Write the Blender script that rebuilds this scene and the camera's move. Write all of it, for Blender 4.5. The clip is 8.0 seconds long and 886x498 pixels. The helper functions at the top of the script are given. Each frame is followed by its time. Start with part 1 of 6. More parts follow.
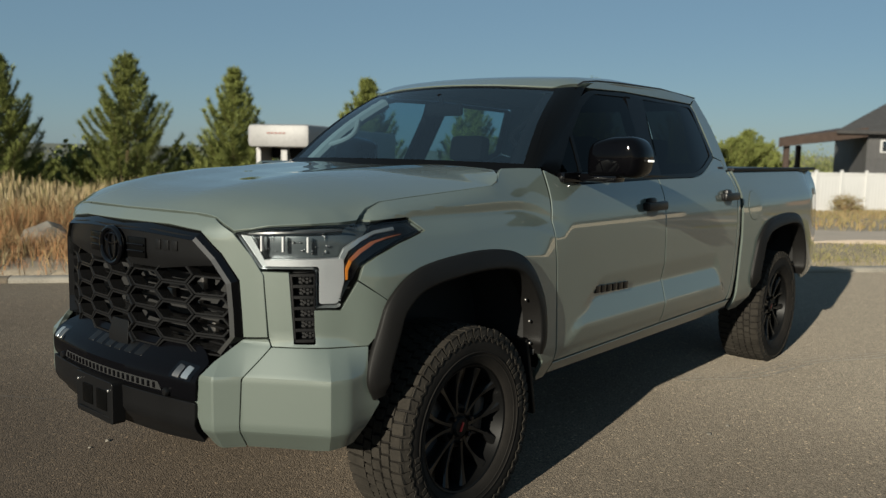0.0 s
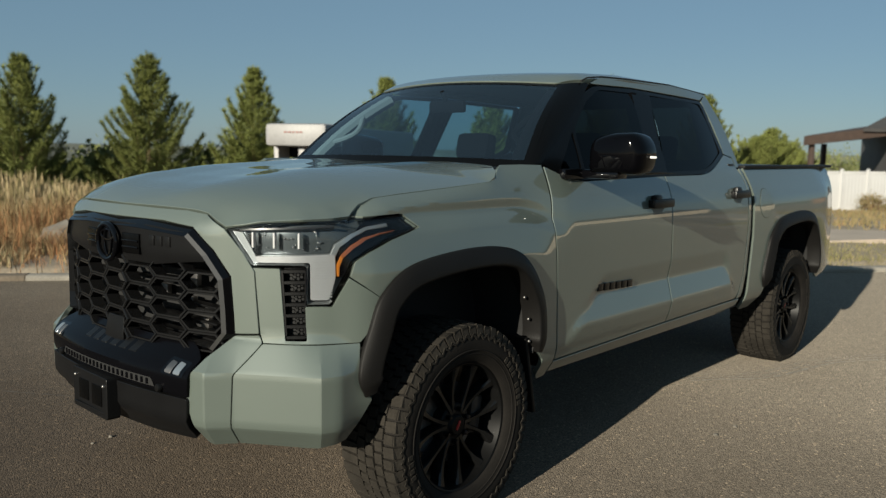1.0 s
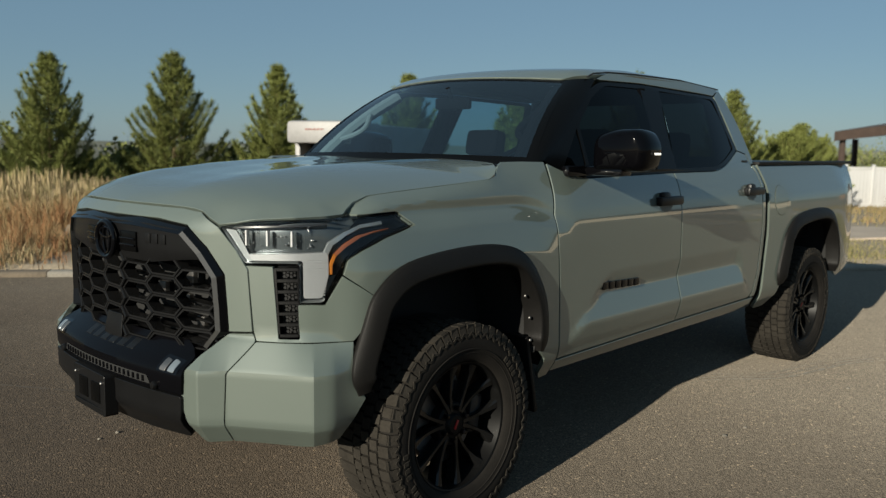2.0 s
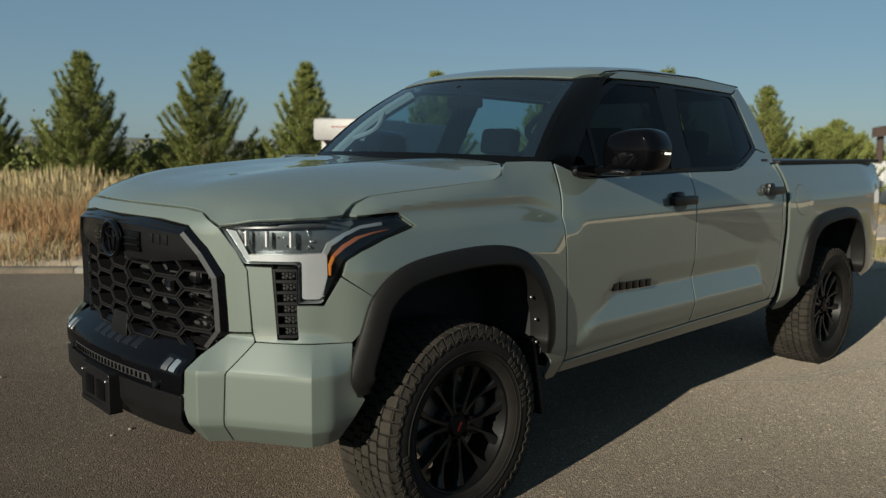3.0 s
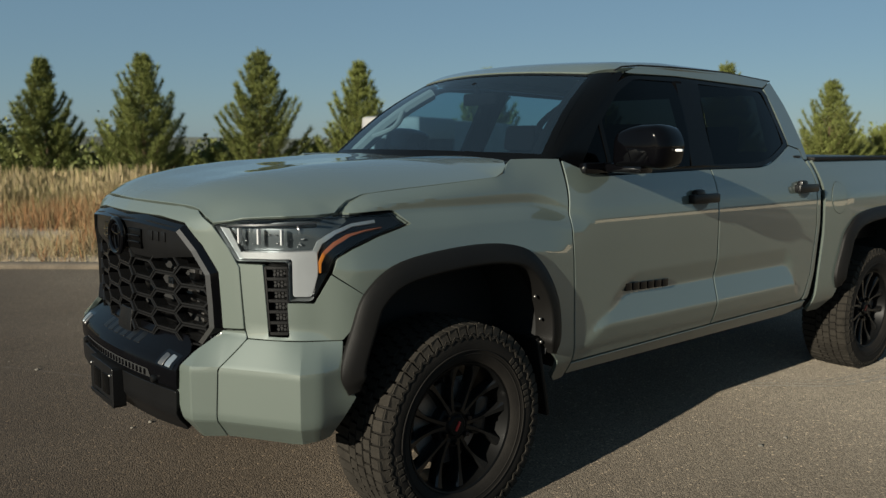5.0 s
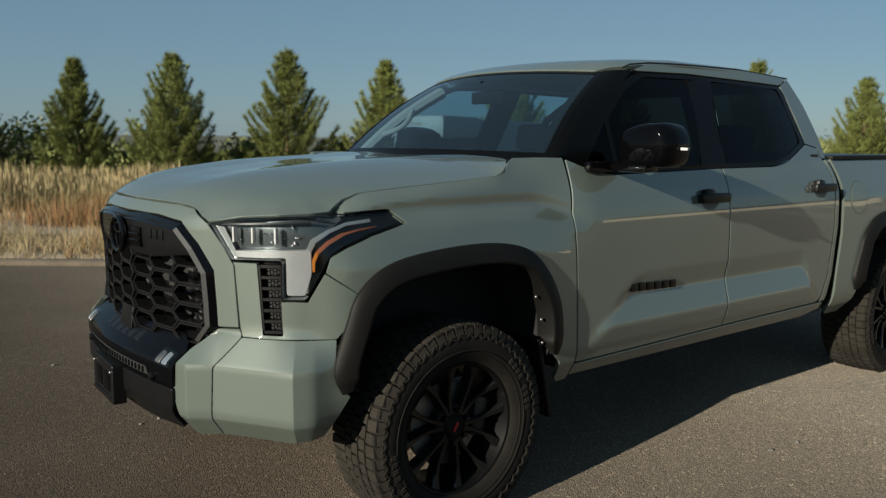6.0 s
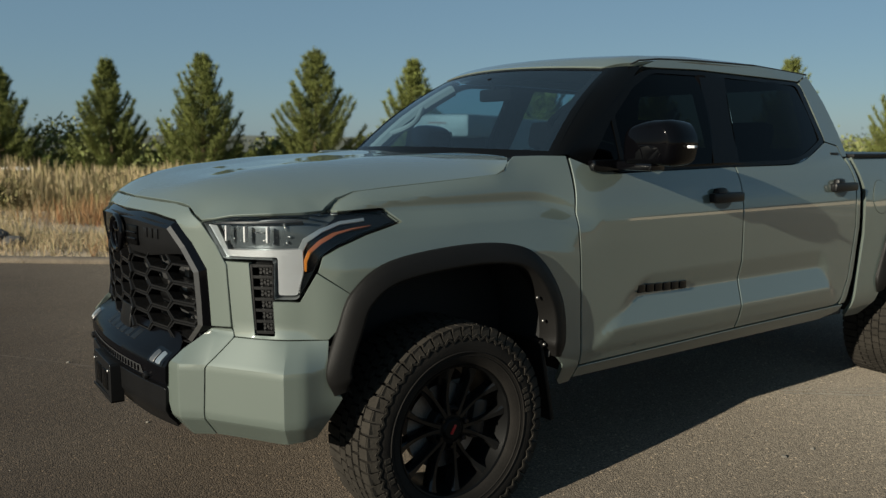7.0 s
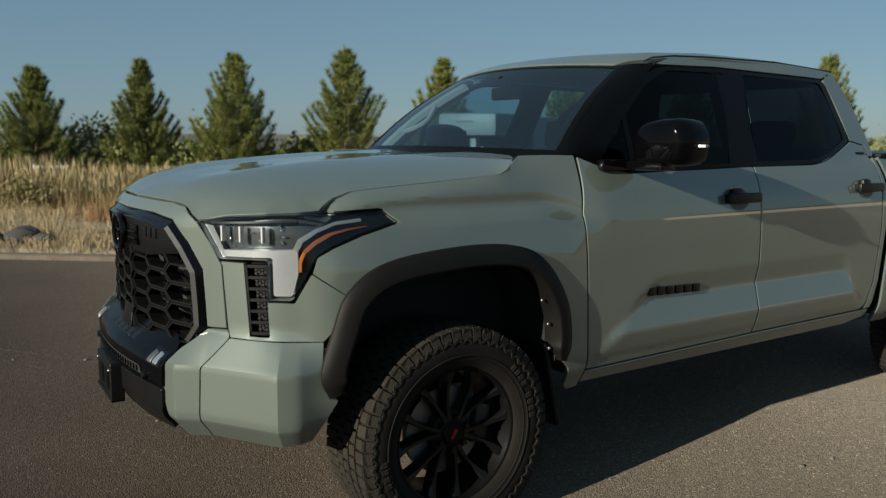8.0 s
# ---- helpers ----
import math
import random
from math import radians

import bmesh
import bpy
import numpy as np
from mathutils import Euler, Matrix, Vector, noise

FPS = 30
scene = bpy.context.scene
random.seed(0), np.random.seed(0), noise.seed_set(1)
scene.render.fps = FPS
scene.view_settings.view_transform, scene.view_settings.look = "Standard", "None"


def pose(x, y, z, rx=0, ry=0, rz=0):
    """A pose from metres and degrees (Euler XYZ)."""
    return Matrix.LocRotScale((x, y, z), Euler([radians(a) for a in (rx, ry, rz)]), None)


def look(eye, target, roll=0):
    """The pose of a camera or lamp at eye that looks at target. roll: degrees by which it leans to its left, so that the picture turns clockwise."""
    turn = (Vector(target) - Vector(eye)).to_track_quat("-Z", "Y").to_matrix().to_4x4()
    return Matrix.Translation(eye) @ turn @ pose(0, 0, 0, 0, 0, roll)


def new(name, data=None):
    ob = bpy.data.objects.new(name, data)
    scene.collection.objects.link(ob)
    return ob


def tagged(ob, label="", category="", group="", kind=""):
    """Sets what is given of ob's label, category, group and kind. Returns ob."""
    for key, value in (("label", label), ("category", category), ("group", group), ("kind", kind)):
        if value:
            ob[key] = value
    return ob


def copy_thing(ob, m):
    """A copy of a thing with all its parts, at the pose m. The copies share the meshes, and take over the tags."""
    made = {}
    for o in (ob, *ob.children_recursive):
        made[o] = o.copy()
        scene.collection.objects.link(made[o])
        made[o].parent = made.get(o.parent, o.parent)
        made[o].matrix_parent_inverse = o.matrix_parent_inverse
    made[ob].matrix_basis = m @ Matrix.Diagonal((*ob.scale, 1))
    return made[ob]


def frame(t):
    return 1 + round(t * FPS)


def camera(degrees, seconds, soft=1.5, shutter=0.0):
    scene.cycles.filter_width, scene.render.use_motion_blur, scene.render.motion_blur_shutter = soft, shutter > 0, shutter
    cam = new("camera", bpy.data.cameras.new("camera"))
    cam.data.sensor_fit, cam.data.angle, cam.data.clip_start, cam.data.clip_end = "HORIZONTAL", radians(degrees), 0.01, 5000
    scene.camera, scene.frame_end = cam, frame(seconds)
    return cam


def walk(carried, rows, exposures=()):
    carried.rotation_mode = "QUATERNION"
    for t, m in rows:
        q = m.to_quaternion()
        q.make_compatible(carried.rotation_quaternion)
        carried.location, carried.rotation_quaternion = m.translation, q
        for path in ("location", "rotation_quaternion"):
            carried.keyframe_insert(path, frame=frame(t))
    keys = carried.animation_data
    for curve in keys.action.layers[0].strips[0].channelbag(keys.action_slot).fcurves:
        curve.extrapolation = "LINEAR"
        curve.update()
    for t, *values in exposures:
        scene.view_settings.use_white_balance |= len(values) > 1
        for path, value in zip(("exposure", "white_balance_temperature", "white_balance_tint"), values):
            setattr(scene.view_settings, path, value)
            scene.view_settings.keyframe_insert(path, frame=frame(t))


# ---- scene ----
cam = camera(56.5, 8.0, soft=1.3)
cam.data.dof.use_dof, cam.data.dof.focus_distance, cam.data.dof.aperture_fstop = True, 3.6, 2.8
PATH = [
    (0, (-2.542, -2.958, 1.494), (-1.019, -1.683, 1.26), 1.0),
    (0.5, (-2.503, -2.988, 1.486), (-0.996, -1.693, 1.252), 0.9),
    (1, (-2.454, -3.022, 1.482), (-0.967, -1.706, 1.246), 0.9),
    (1.5, (-2.406, -3.057, 1.482), (-0.939, -1.719, 1.242), 0.8),
    (3, (-2.265, -3.152, 1.501), (-0.876, -1.736, 1.247), 0.7),
    (3.5, (-2.22, -3.187, 1.502), (-0.856, -1.746, 1.246), 0.6),
    (4, (-2.174, -3.224, 1.503), (-0.838, -1.759, 1.245), 0.6),
    (4.5, (-2.123, -3.26, 1.501), (-0.814, -1.77, 1.242), 0.5),
    (6, (-1.959, -3.358, 1.502), (-0.736, -1.798, 1.238), 0.4),
    (6.5, (-1.897, -3.378, 1.496), (-0.703, -1.795, 1.231), 0.4),
    (7, (-1.825, -3.396, 1.497), (-0.663, -1.79, 1.231), 0.3),
    (7.5, (-1.753, -3.409, 1.499), (-0.624, -1.78, 1.231), 0.3),
    (8, (-1.69, -3.417, 1.498), (-0.595, -1.765, 1.229), 0.3),
]
LIGHT = [(t, 0.62, 6300, 5) for t in (0, 8)]
walk(cam, [(t, look(eye, target, roll)) for t, eye, target, roll in PATH], LIGHT)


# ---- world, sun ----
SUN_AZ, SUN_EL = 188.9, 16.6          # degrees from +x, and above the ground
sun_way = Vector((math.cos(radians(SUN_AZ)) * math.cos(radians(SUN_EL)), math.sin(radians(SUN_AZ)) * math.cos(radians(SUN_EL)), math.sin(radians(SUN_EL))))
world = bpy.data.worlds.new("sky")
scene.world = world
world.use_nodes = True
sky = world.node_tree.nodes.new("ShaderNodeTexSky")
sky.sky_type, sky.sun_disc = "NISHITA", False
sky.sun_elevation, sky.sun_rotation = radians(SUN_EL), radians(90 - SUN_AZ)
sky.altitude, sky.air_density, sky.dust_density, sky.ozone_density = 800, 0.9, 0.6, 2.0
# thin even haze over the whole dome
haze = world.node_tree.nodes.new("ShaderNodeMix")
haze.data_type = "RGBA"
haze.inputs["Factor"].default_value, haze.inputs[7].default_value = 0.6, (2.65, 4.15, 5.35, 1)
world.node_tree.links.new(sky.outputs[0], haze.inputs[6])
world.node_tree.links.new(haze.outputs[2], world.node_tree.nodes["Background"].inputs[0])
world.node_tree.nodes["Background"].inputs[1].default_value = 0.045
lamp = bpy.data.lights.new("sun", "SUN")
lamp.energy, lamp.angle, lamp.color = 5.0, radians(0.53), (1.0, 0.89, 0.74)
new("sun", lamp).matrix_world = look(sun_way * 50, (0, 0, 0))


# ---- materials ----
def material(name, color, rough=0.5, metal=0.0, coat=0.0, vary=0.0, scale=6.0, fine=90.0, bump=0.0, per_object=0.0, spec=0.5):
    """A surface with broad and fine variation of colour and a little relief."""
    m = bpy.data.materials.new(name)
    m.use_nodes = True
    t = m.node_tree
    p = t.nodes["Principled BSDF"]
    p.inputs["Roughness"].default_value, p.inputs["Metallic"].default_value = rough, metal
    p.inputs["Coat Weight"].default_value, p.inputs["Coat Roughness"].default_value = coat, 0.03
    p.inputs["Specular IOR Level"].default_value = spec
    p.inputs["Base Color"].default_value = (*color, 1)
    if vary or bump:
        at = t.nodes.new("ShaderNodeTexCoord")
        broad, small = t.nodes.new("ShaderNodeTexNoise"), t.nodes.new("ShaderNodeTexNoise")
        broad.inputs["Scale"].default_value, small.inputs["Scale"].default_value = scale, fine
        broad.inputs["Detail"].default_value, small.inputs["Detail"].default_value = 5, 3
        for k in (broad, small):
            t.links.new(at.outputs["Object"], k.inputs["Vector"])
        mix = t.nodes.new("ShaderNodeMath")
        mix.operation = "MULTIPLY_ADD"
        mix.inputs[1].default_value = 0.6
        t.links.new(broad.outputs["Fac"], mix.inputs[0])
        half = t.nodes.new("ShaderNodeMath")
        half.operation = "MULTIPLY"
        half.inputs[1].default_value = 0.4
        t.links.new(small.outputs["Fac"], half.inputs[0])
        t.links.new(half.outputs[0], mix.inputs[2])
        last = mix.outputs[0]
        if per_object:
            info = t.nodes.new("ShaderNodeObjectInfo")
            add = t.nodes.new("ShaderNodeMath")
            add.operation = "MULTIPLY_ADD"
            add.inputs[1].default_value = per_object
            t.links.new(info.outputs["Random"], add.inputs[0])
            t.links.new(last, add.inputs[2])
            last = add.outputs[0]
        ramp = t.nodes.new("ShaderNodeValToRGB")
        ramp.color_ramp.elements[0].position, ramp.color_ramp.elements[1].position = 0.3, 0.7
        ramp.color_ramp.elements[0].color = (*[c * (1 - vary) for c in color], 1)
        ramp.color_ramp.elements[1].color = (*[min(1, c * (1 + vary)) for c in color], 1)
        t.links.new(last, ramp.inputs[0])
        t.links.new(ramp.outputs[0], p.inputs["Base Color"])
        if bump:
            b = t.nodes.new("ShaderNodeBump")
            b.inputs["Strength"].default_value, b.inputs["Distance"].default_value = bump, 0.004
            t.links.new(small.outputs["Fac"], b.inputs["Height"])
            t.links.new(b.outputs[0], p.inputs["Normal"])
    return m


def glass(name, tint, index=1.5, rough=0.0):
    """A thin pane: tinted see-through with a mirror gloss by Fresnel."""
    m = bpy.data.materials.new(name)
    m.use_nodes = True
    t = m.node_tree
    t.nodes.remove(t.nodes["Principled BSDF"])
    clear, gloss, mix, fres = (t.nodes.new("ShaderNode" + k) for k in ("BsdfTransparent", "BsdfGlossy", "MixShader", "Fresnel"))
    clear.inputs[0].default_value = (*tint, 1)
    gloss.inputs["Roughness"].default_value = rough
    fres.inputs["IOR"].default_value = index
    t.links.new(fres.outputs[0], mix.inputs[0])
    t.links.new(clear.outputs[0], mix.inputs[1])
    t.links.new(gloss.outputs[0], mix.inputs[2])
    t.links.new(mix.outputs[0], t.nodes["Material Output"].inputs[0])
    return m


PAINT = material("grey_green_paint", (0.101, 0.121, 0.104), 0.5, 0.15, 1.0, 0.03, 3, 900, spec=0.3)
PAINT.node_tree.nodes["Principled BSDF"].inputs["Coat IOR"].default_value = 1.9
SATIN = material("satin_black_plastic", (0.0055, 0.0055, 0.0057), 0.36, vary=0.2, fine=700, bump=0.08, spec=0.22)
GRAIN = material("grained_black_plastic", (0.0072, 0.0068, 0.0064), 0.5, spec=0.13, vary=0.2, fine=900, bump=0.15)
GLOSS = material("gloss_black", (0.002, 0.002, 0.0025), 0.05, spec=0.3)
PILLAR = material("black_pillar_film", (0.002, 0.002, 0.002), 0.25, spec=0.12)
DARK = material("underbody_black", (0.008, 0.008, 0.008), 0.8, vary=0.3)
RUBBER = material("tyre_rubber", (0.011, 0.0096, 0.0082), 0.8, spec=0.15, vary=0.35, scale=9, fine=140, bump=0.3)
TREAD = material("dusty_tread_rubber", (0.024, 0.021, 0.017), 0.9, spec=0.15, vary=0.4, scale=12, fine=120, bump=0.4)
RIM = material("black_alloy", (0.004, 0.004, 0.004), 0.42, vary=0.15, spec=0.12)
SPOKE = material("gloss_black_spoke", (0.006, 0.006, 0.006), 0.22, vary=0.15, spec=0.35)
STEEL = material("brake_steel", (0.25, 0.24, 0.23), 0.45, metal=1.0, vary=0.2)
CHROME = material("bright_metal", (0.7, 0.7, 0.7), 0.18, metal=1.0)
SMOKE = material("lamp_housing", (0.06, 0.072, 0.078), 0.25, metal=0.5, vary=0.1)
SILVER = material("lamp_silver", (0.42, 0.45, 0.46), 0.3, metal=0.8, vary=0.05)
WHITE_LAMP = material("white_lamp_plastic", (0.55, 0.55, 0.55), 0.25, vary=0.03, coat=0.5)
AMBER = material("amber_plastic", (0.30, 0.10, 0.012), 0.2, coat=1.0)
MARKER = material("dark_amber_plastic", (0.17, 0.05, 0.015), 0.2, coat=1.0)
RED = material("red_emblem", (0.30, 0.008, 0.012), 0.3)
TRIM = material("cabin_trim", (0.003, 0.003, 0.0035), 0.9, vary=0.15, spec=0.05)
PALE = material("pale_pillar_trim", (0.22, 0.235, 0.225), 0.8, vary=0.05)
HEADLINER = material("grey_headliner", (0.2, 0.2, 0.2), 0.9, vary=0.05)
LENS = glass("headlight_lens", (0.93, 0.95, 0.96), 1.45)
SCREEN = glass("windscreen_glass", (0.32, 0.51, 0.63), 2.3)
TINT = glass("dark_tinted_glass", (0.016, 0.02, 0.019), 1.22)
# same glass for far panes; their brightness is put into a clearer tint
FAR_TINT = glass("brightened_far_glass", (0.55, 0.66, 0.68), 1.3)


# ---- mesh helpers ----
def part(name, bm, mat, parent=None, label="", smooth_angle=35):
    """Links a bmesh as one mesh object, under a thing or a part."""
    me = bpy.data.meshes.new(name)
    bm.to_mesh(me)
    bm.free()
    me.materials.append(mat)
    if smooth_angle:
        me.shade_smooth()
        me.set_sharp_from_angle(angle=radians(smooth_angle))
    ob = new(name, me)
    if parent:
        ob.parent = parent
    if label:
        tagged(ob, label)
    return ob


def raw(name, verts, faces, mat, parent=None, smooth_on=False):
    me = bpy.data.meshes.new(name)
    me.from_pydata(verts, [], faces)
    me.materials.append(mat)
    if smooth_on:
        me.shade_smooth()
    ob = new(name, me)
    if parent:
        ob.parent = parent
    return ob


def box(bm, at, size, bevel=0.0, turn=None, taper=1.0):
    """A block with rounded edges, added to bm; taper narrows its top."""
    made = bmesh.ops.create_cube(bm, size=1.0)["verts"]
    for v in made:
        k = taper if v.co.z > 0 else 1.0
        v.co = Vector((v.co.x * size[0] * k, v.co.y * size[1] * k, v.co.z * size[2]))
    if bevel:
        edges = {e for v in made for e in v.link_edges}
        made = [v for v in bmesh.ops.bevel(bm, geom=list(edges), offset=bevel, segments=2, affect="EDGES", profile=0.6)["verts"]]
        made = list({v for v in made})
    m = Matrix.Translation(at) @ (turn or Matrix())
    bmesh.ops.transform(bm, matrix=m, verts=made)
    return bm


def lathe(profile, n=64, bm=None):
    """Turns a profile of (radius, y) about the y axis."""
    bm = bm or bmesh.new()
    rings = []
    for r, y in profile:
        rings.append([bm.verts.new((r * math.cos(2 * math.pi * k / n), y, r * math.sin(2 * math.pi * k / n))) for k in range(n)])
    for a, b in zip(rings, rings[1:]):
        for k in range(n):
            bm.faces.new((a[k], a[(k + 1) % n], b[(k + 1) % n], b[k]))
    bmesh.ops.recalc_face_normals(bm, faces=bm.faces[:])
    return bm


def tube(points, radius, n=8, bm=None, closed=False):
    """A round bar along points."""
    bm = bm or bmesh.new()
    pts = [Vector(p) for p in points]
    rings = []
    for i, p in enumerate(pts):
        a, b = pts[i - 1] if i or closed else pts[0], pts[(i + 1) % len(pts)] if i + 1 < len(pts) or closed else pts[-1]
        d = (b - a).normalized()
        u = d.orthogonal().normalized() if not rings else (u - d * u.dot(d)).normalized()
        w = d.cross(u)
        r = radius[i] if hasattr(radius, "__len__") else radius
        rings.append([bm.verts.new(p + (u * math.cos(2 * math.pi * k / n) + w * math.sin(2 * math.pi * k / n)) * r) for k in range(n)])
    pairs = list(zip(rings, rings[1:])) + ([(rings[-1], rings[0])] if closed else [])
    for a, b in pairs:
        for k in range(n):
            bm.faces.new((a[k], a[(k + 1) % n], b[(k + 1) % n], b[k]))
    if not closed:
        bm.faces.new(rings[0][::-1]), bm.faces.new(rings[-1])
    return bm


def rounded(points, r=0.02, n=4):
    """A closed outline with its corners rounded; a third number is the corner's own radius."""
    out = []
    for i, p in enumerate(points):
        a, b, c = (Vector(points[(i + k) % len(points)][:2]) for k in (-1, 0, 1))
        rr = p[2] if len(p) > 2 else r
        if rr <= 0:
            out.append((b.x, b.y))
            continue
        d1, d2 = (a - b), (c - b)
        cut = min(rr, 0.45 * d1.length, 0.45 * d2.length)
        p1, p2 = b + d1.normalized() * cut, b + d2.normalized() * cut
        for k in range(n + 1):
            t = k / n
            q = p1 * (1 - t) ** 2 + b * 2 * t * (1 - t) + p2 * t * t
            out.append((q.x, q.y))
    return out


def shrunk(points, d):
    """The outline drawn in by d."""
    area = sum(points[i - 1][0] * p[1] - p[0] * points[i - 1][1] for i, p in enumerate(points))
    sign = 1 if area > 0 else -1
    out = []
    for i, p in enumerate(points):
        a, b, c = (Vector(points[(i + k) % len(points)]) for k in (-1, 0, 1))
        e1, e2 = (b - a), (c - b)
        if e1.length < 1e-7 or e2.length < 1e-7:
            continue
        n1, n2 = Vector((-e1.y, e1.x)).normalized(), Vector((-e2.y, e2.x)).normalized()
        m = n1 + n2
        if m.length < 0.2:
            m = n1
        m = m.normalized() / max(0.5, m.normalized().dot(n1))
        q = b + m * d * sign
        out.append((q.x, q.y))
    return out


CORE = Vector((1.5, 0, 0.8))


def skin(name, outline, fn, mat, parent, step=0.03, thick=0.02, gap=0.0008, chamfer=0.0014, far=False, label="", angle=32, toward=None):
    """A panel: an outline in a chart of the body, cut into cells, laid on the body by fn and given a rim."""
    pts = shrunk(outline, gap + chamfer) if gap + chamfer else outline
    bm = bmesh.new()
    bm.faces.new([bm.verts.new((a, b, 0)) for a, b in pts])
    for axis in (0, 1):
        lo, hi = min(p[axis] for p in pts), max(p[axis] for p in pts)
        n = max(1, int(round((hi - lo) / (step if not hasattr(step, "__len__") else step[axis]))))
        for k in range(1, n):
            co, no = [0, 0, 0], [0, 0, 0]
            co[axis], no[axis] = lo + (hi - lo) * k / n, 1
            bmesh.ops.bisect_plane(bm, geom=bm.verts[:] + bm.edges[:] + bm.faces[:], plane_co=co, plane_no=no, dist=1e-5)
    for v in bm.verts:
        v.co = fn(v.co.x, v.co.y)
        if far:
            v.co.y = -v.co.y
    bm.normal_update()
    mid = sum((v.co for v in bm.verts), Vector()) / len(bm.verts)
    want = Vector(toward) if toward else mid - CORE
    if far and toward:
        want.y = -want.y
    if sum((f.normal * f.calc_area() for f in bm.faces), Vector()).dot(want) < 0:
        bmesh.ops.reverse_faces(bm, faces=bm.faces[:])
        bm.normal_update()
    rim = [e for e in bm.edges if e.is_boundary]
    if thick:
        out, norm = {}, {}
        for e in rim:
            f = e.link_faces[0]
            d = (e.verts[1].co - e.verts[0].co)
            t = d.cross(f.normal)
            if t.dot((e.verts[0].co + e.verts[1].co) / 2 - f.calc_center_median()) < 0:
                t = -t
            if t.length > 1e-9:
                for v in e.verts:
                    out[v] = out.get(v, Vector()) + t.normalized()
        for v in {v for e in rim for v in e.verts}:
            norm[v] = v.normal.copy()
            o = out.get(v, Vector())
            out[v] = o.normalized() if o.length > 1e-6 else Vector()
        rings = [(chamfer, chamfer), (chamfer, thick)] if chamfer else [(0, thick)]
        edges, old = rim, {v: v for v in norm}
        base = {v: v.co.copy() for v in norm}
        for side, deep in rings:
            made = bmesh.ops.extrude_edge_only(bm, edges=edges)["geom"]
            verts = [g for g in made if isinstance(g, bmesh.types.BMVert)]
            edges = [g for g in made if isinstance(g, bmesh.types.BMEdge) and g.is_boundary]
            src = {}
            for v in verts:
                for e in v.link_edges:
                    w = e.other_vert(v)
                    if w in old:
                        src[v] = old[w]
            for v in verts:
                r = src[v]
                v.co = base[r] + out[r] * side - norm[r] * deep
            old = src
    return part(name, bm, mat, parent, label, angle)


def thing(name, at, label, category, group="", turn=0.0):
    ob = new(name)
    ob.matrix_world = pose(*at, 0, 0, turn)
    return tagged(ob, label, category, group)


# ---- the truck's skin: charts ----
def smooth(a, b, x):
    t = min(1.0, max(0.0, (x - a) / (b - a)))
    return t * t * (3 - 2 * t)


def curve(points, n=24):
    """Catmull-Rom through a few control points."""
    p = [np.array(q, float) for q in points]
    p = [2 * p[0] - p[1]] + p + [2 * p[-1] - p[-2]]
    out = []
    for i in range(1, len(p) - 2):
        for k in range(n):
            t = k / n
            out.append(0.5 * (2 * p[i] + (p[i + 1] - p[i - 1]) * t + (2 * p[i - 1] - 5 * p[i] + 4 * p[i + 1] - p[i + 2]) * t * t
                              + (3 * p[i] - p[i - 1] - 3 * p[i + 1] + p[i + 2]) * t ** 3))
    out.append(p[-2])
    return np.array(out)


def table(points, blur=0.012):
    """A softened broken line, as arrays for np.interp."""
    a = np.array(points, float)
    x = np.arange(a[0, 0], a[-1, 0], 0.004)
    y = np.interp(x, a[:, 0], a[:, 1])
    k = np.exp(-0.5 * (np.arange(-12, 13) * 0.004 / blur) ** 2)
    y = np.convolve(np.pad(y, 12, mode="edge"), k / k.sum(), mode="valid")
    return x, y


# the outline of the truck's left half from above, nose to flank
PLAN = curve([(-0.935, 0.0), (-0.915, -0.25), (-0.872, -0.47), (-0.815, -0.60), (-0.765, -0.70), (-0.68, -0.815), (-0.565, -0.895), (-0.42, -0.933), (-0.2, -0.945), (0.1, -0.945)])
_len = np.concatenate([[0], np.cumsum(np.hypot(*np.diff(PLAN, axis=0).T))])
_len = _len - _len[-1] + PLAN[-1, 0]
_tan = np.gradient(PLAN, axis=0)
_tan = _tan / np.hypot(_tan[:, 0], _tan[:, 1])[:, None]


def plan(s):
    """Point and outward normal of that outline; s is x on the flank and goes on round the nose."""
    if s >= _len[-1]:
        return s, -0.945, 0.0, -1.0
    x, y, tx, ty = (np.interp(s, _len, c) for c in (PLAN[:, 0], PLAN[:, 1], _tan[:, 0], _tan[:, 1]))
    return x, y, ty, -tx


def s_of(y):
    return float(np.interp(abs(y), -PLAN[:, 1], _len))


FLANK = table([(0.38, -0.09), (0.47, -0.03), (0.54, 0.015), (0.6, 0.028), (0.75, 0.027), (0.9, 0.025), (1.05, 0.0225), (1.15, 0.018), (1.22, 0.011), (1.28, -0.001), (1.33, -0.021), (1.39, -0.052), (1.44, -0.082), (1.5, -0.10)])
UPPER = table([(0.5, 0.03), (0.9, 0.03), (1.05, 0.025), (1.18, 0.003), (1.212, -0.019), (1.239, -0.044), (1.246, -0.046), (1.288, -0.042), (1.32, -0.056)], 0.004)
RIDGE = table([(0.5, 0.0), (0.57, -0.004), (0.675, 0.018), (0.805, -0.018), (0.815, -0.017), (0.9, 0.0), (1.0, 0.0)], 0.0035)
# the bumper's folded faces, from above
FOLDS = [(-0.965, 0.0), (-0.962, -0.35), (-0.950, -0.505), (-0.934, -0.590), (-0.860, -0.656), (-0.690, -0.922), (-0.62, -0.948), (-0.50, -0.958), (-0.3, -0.952)]


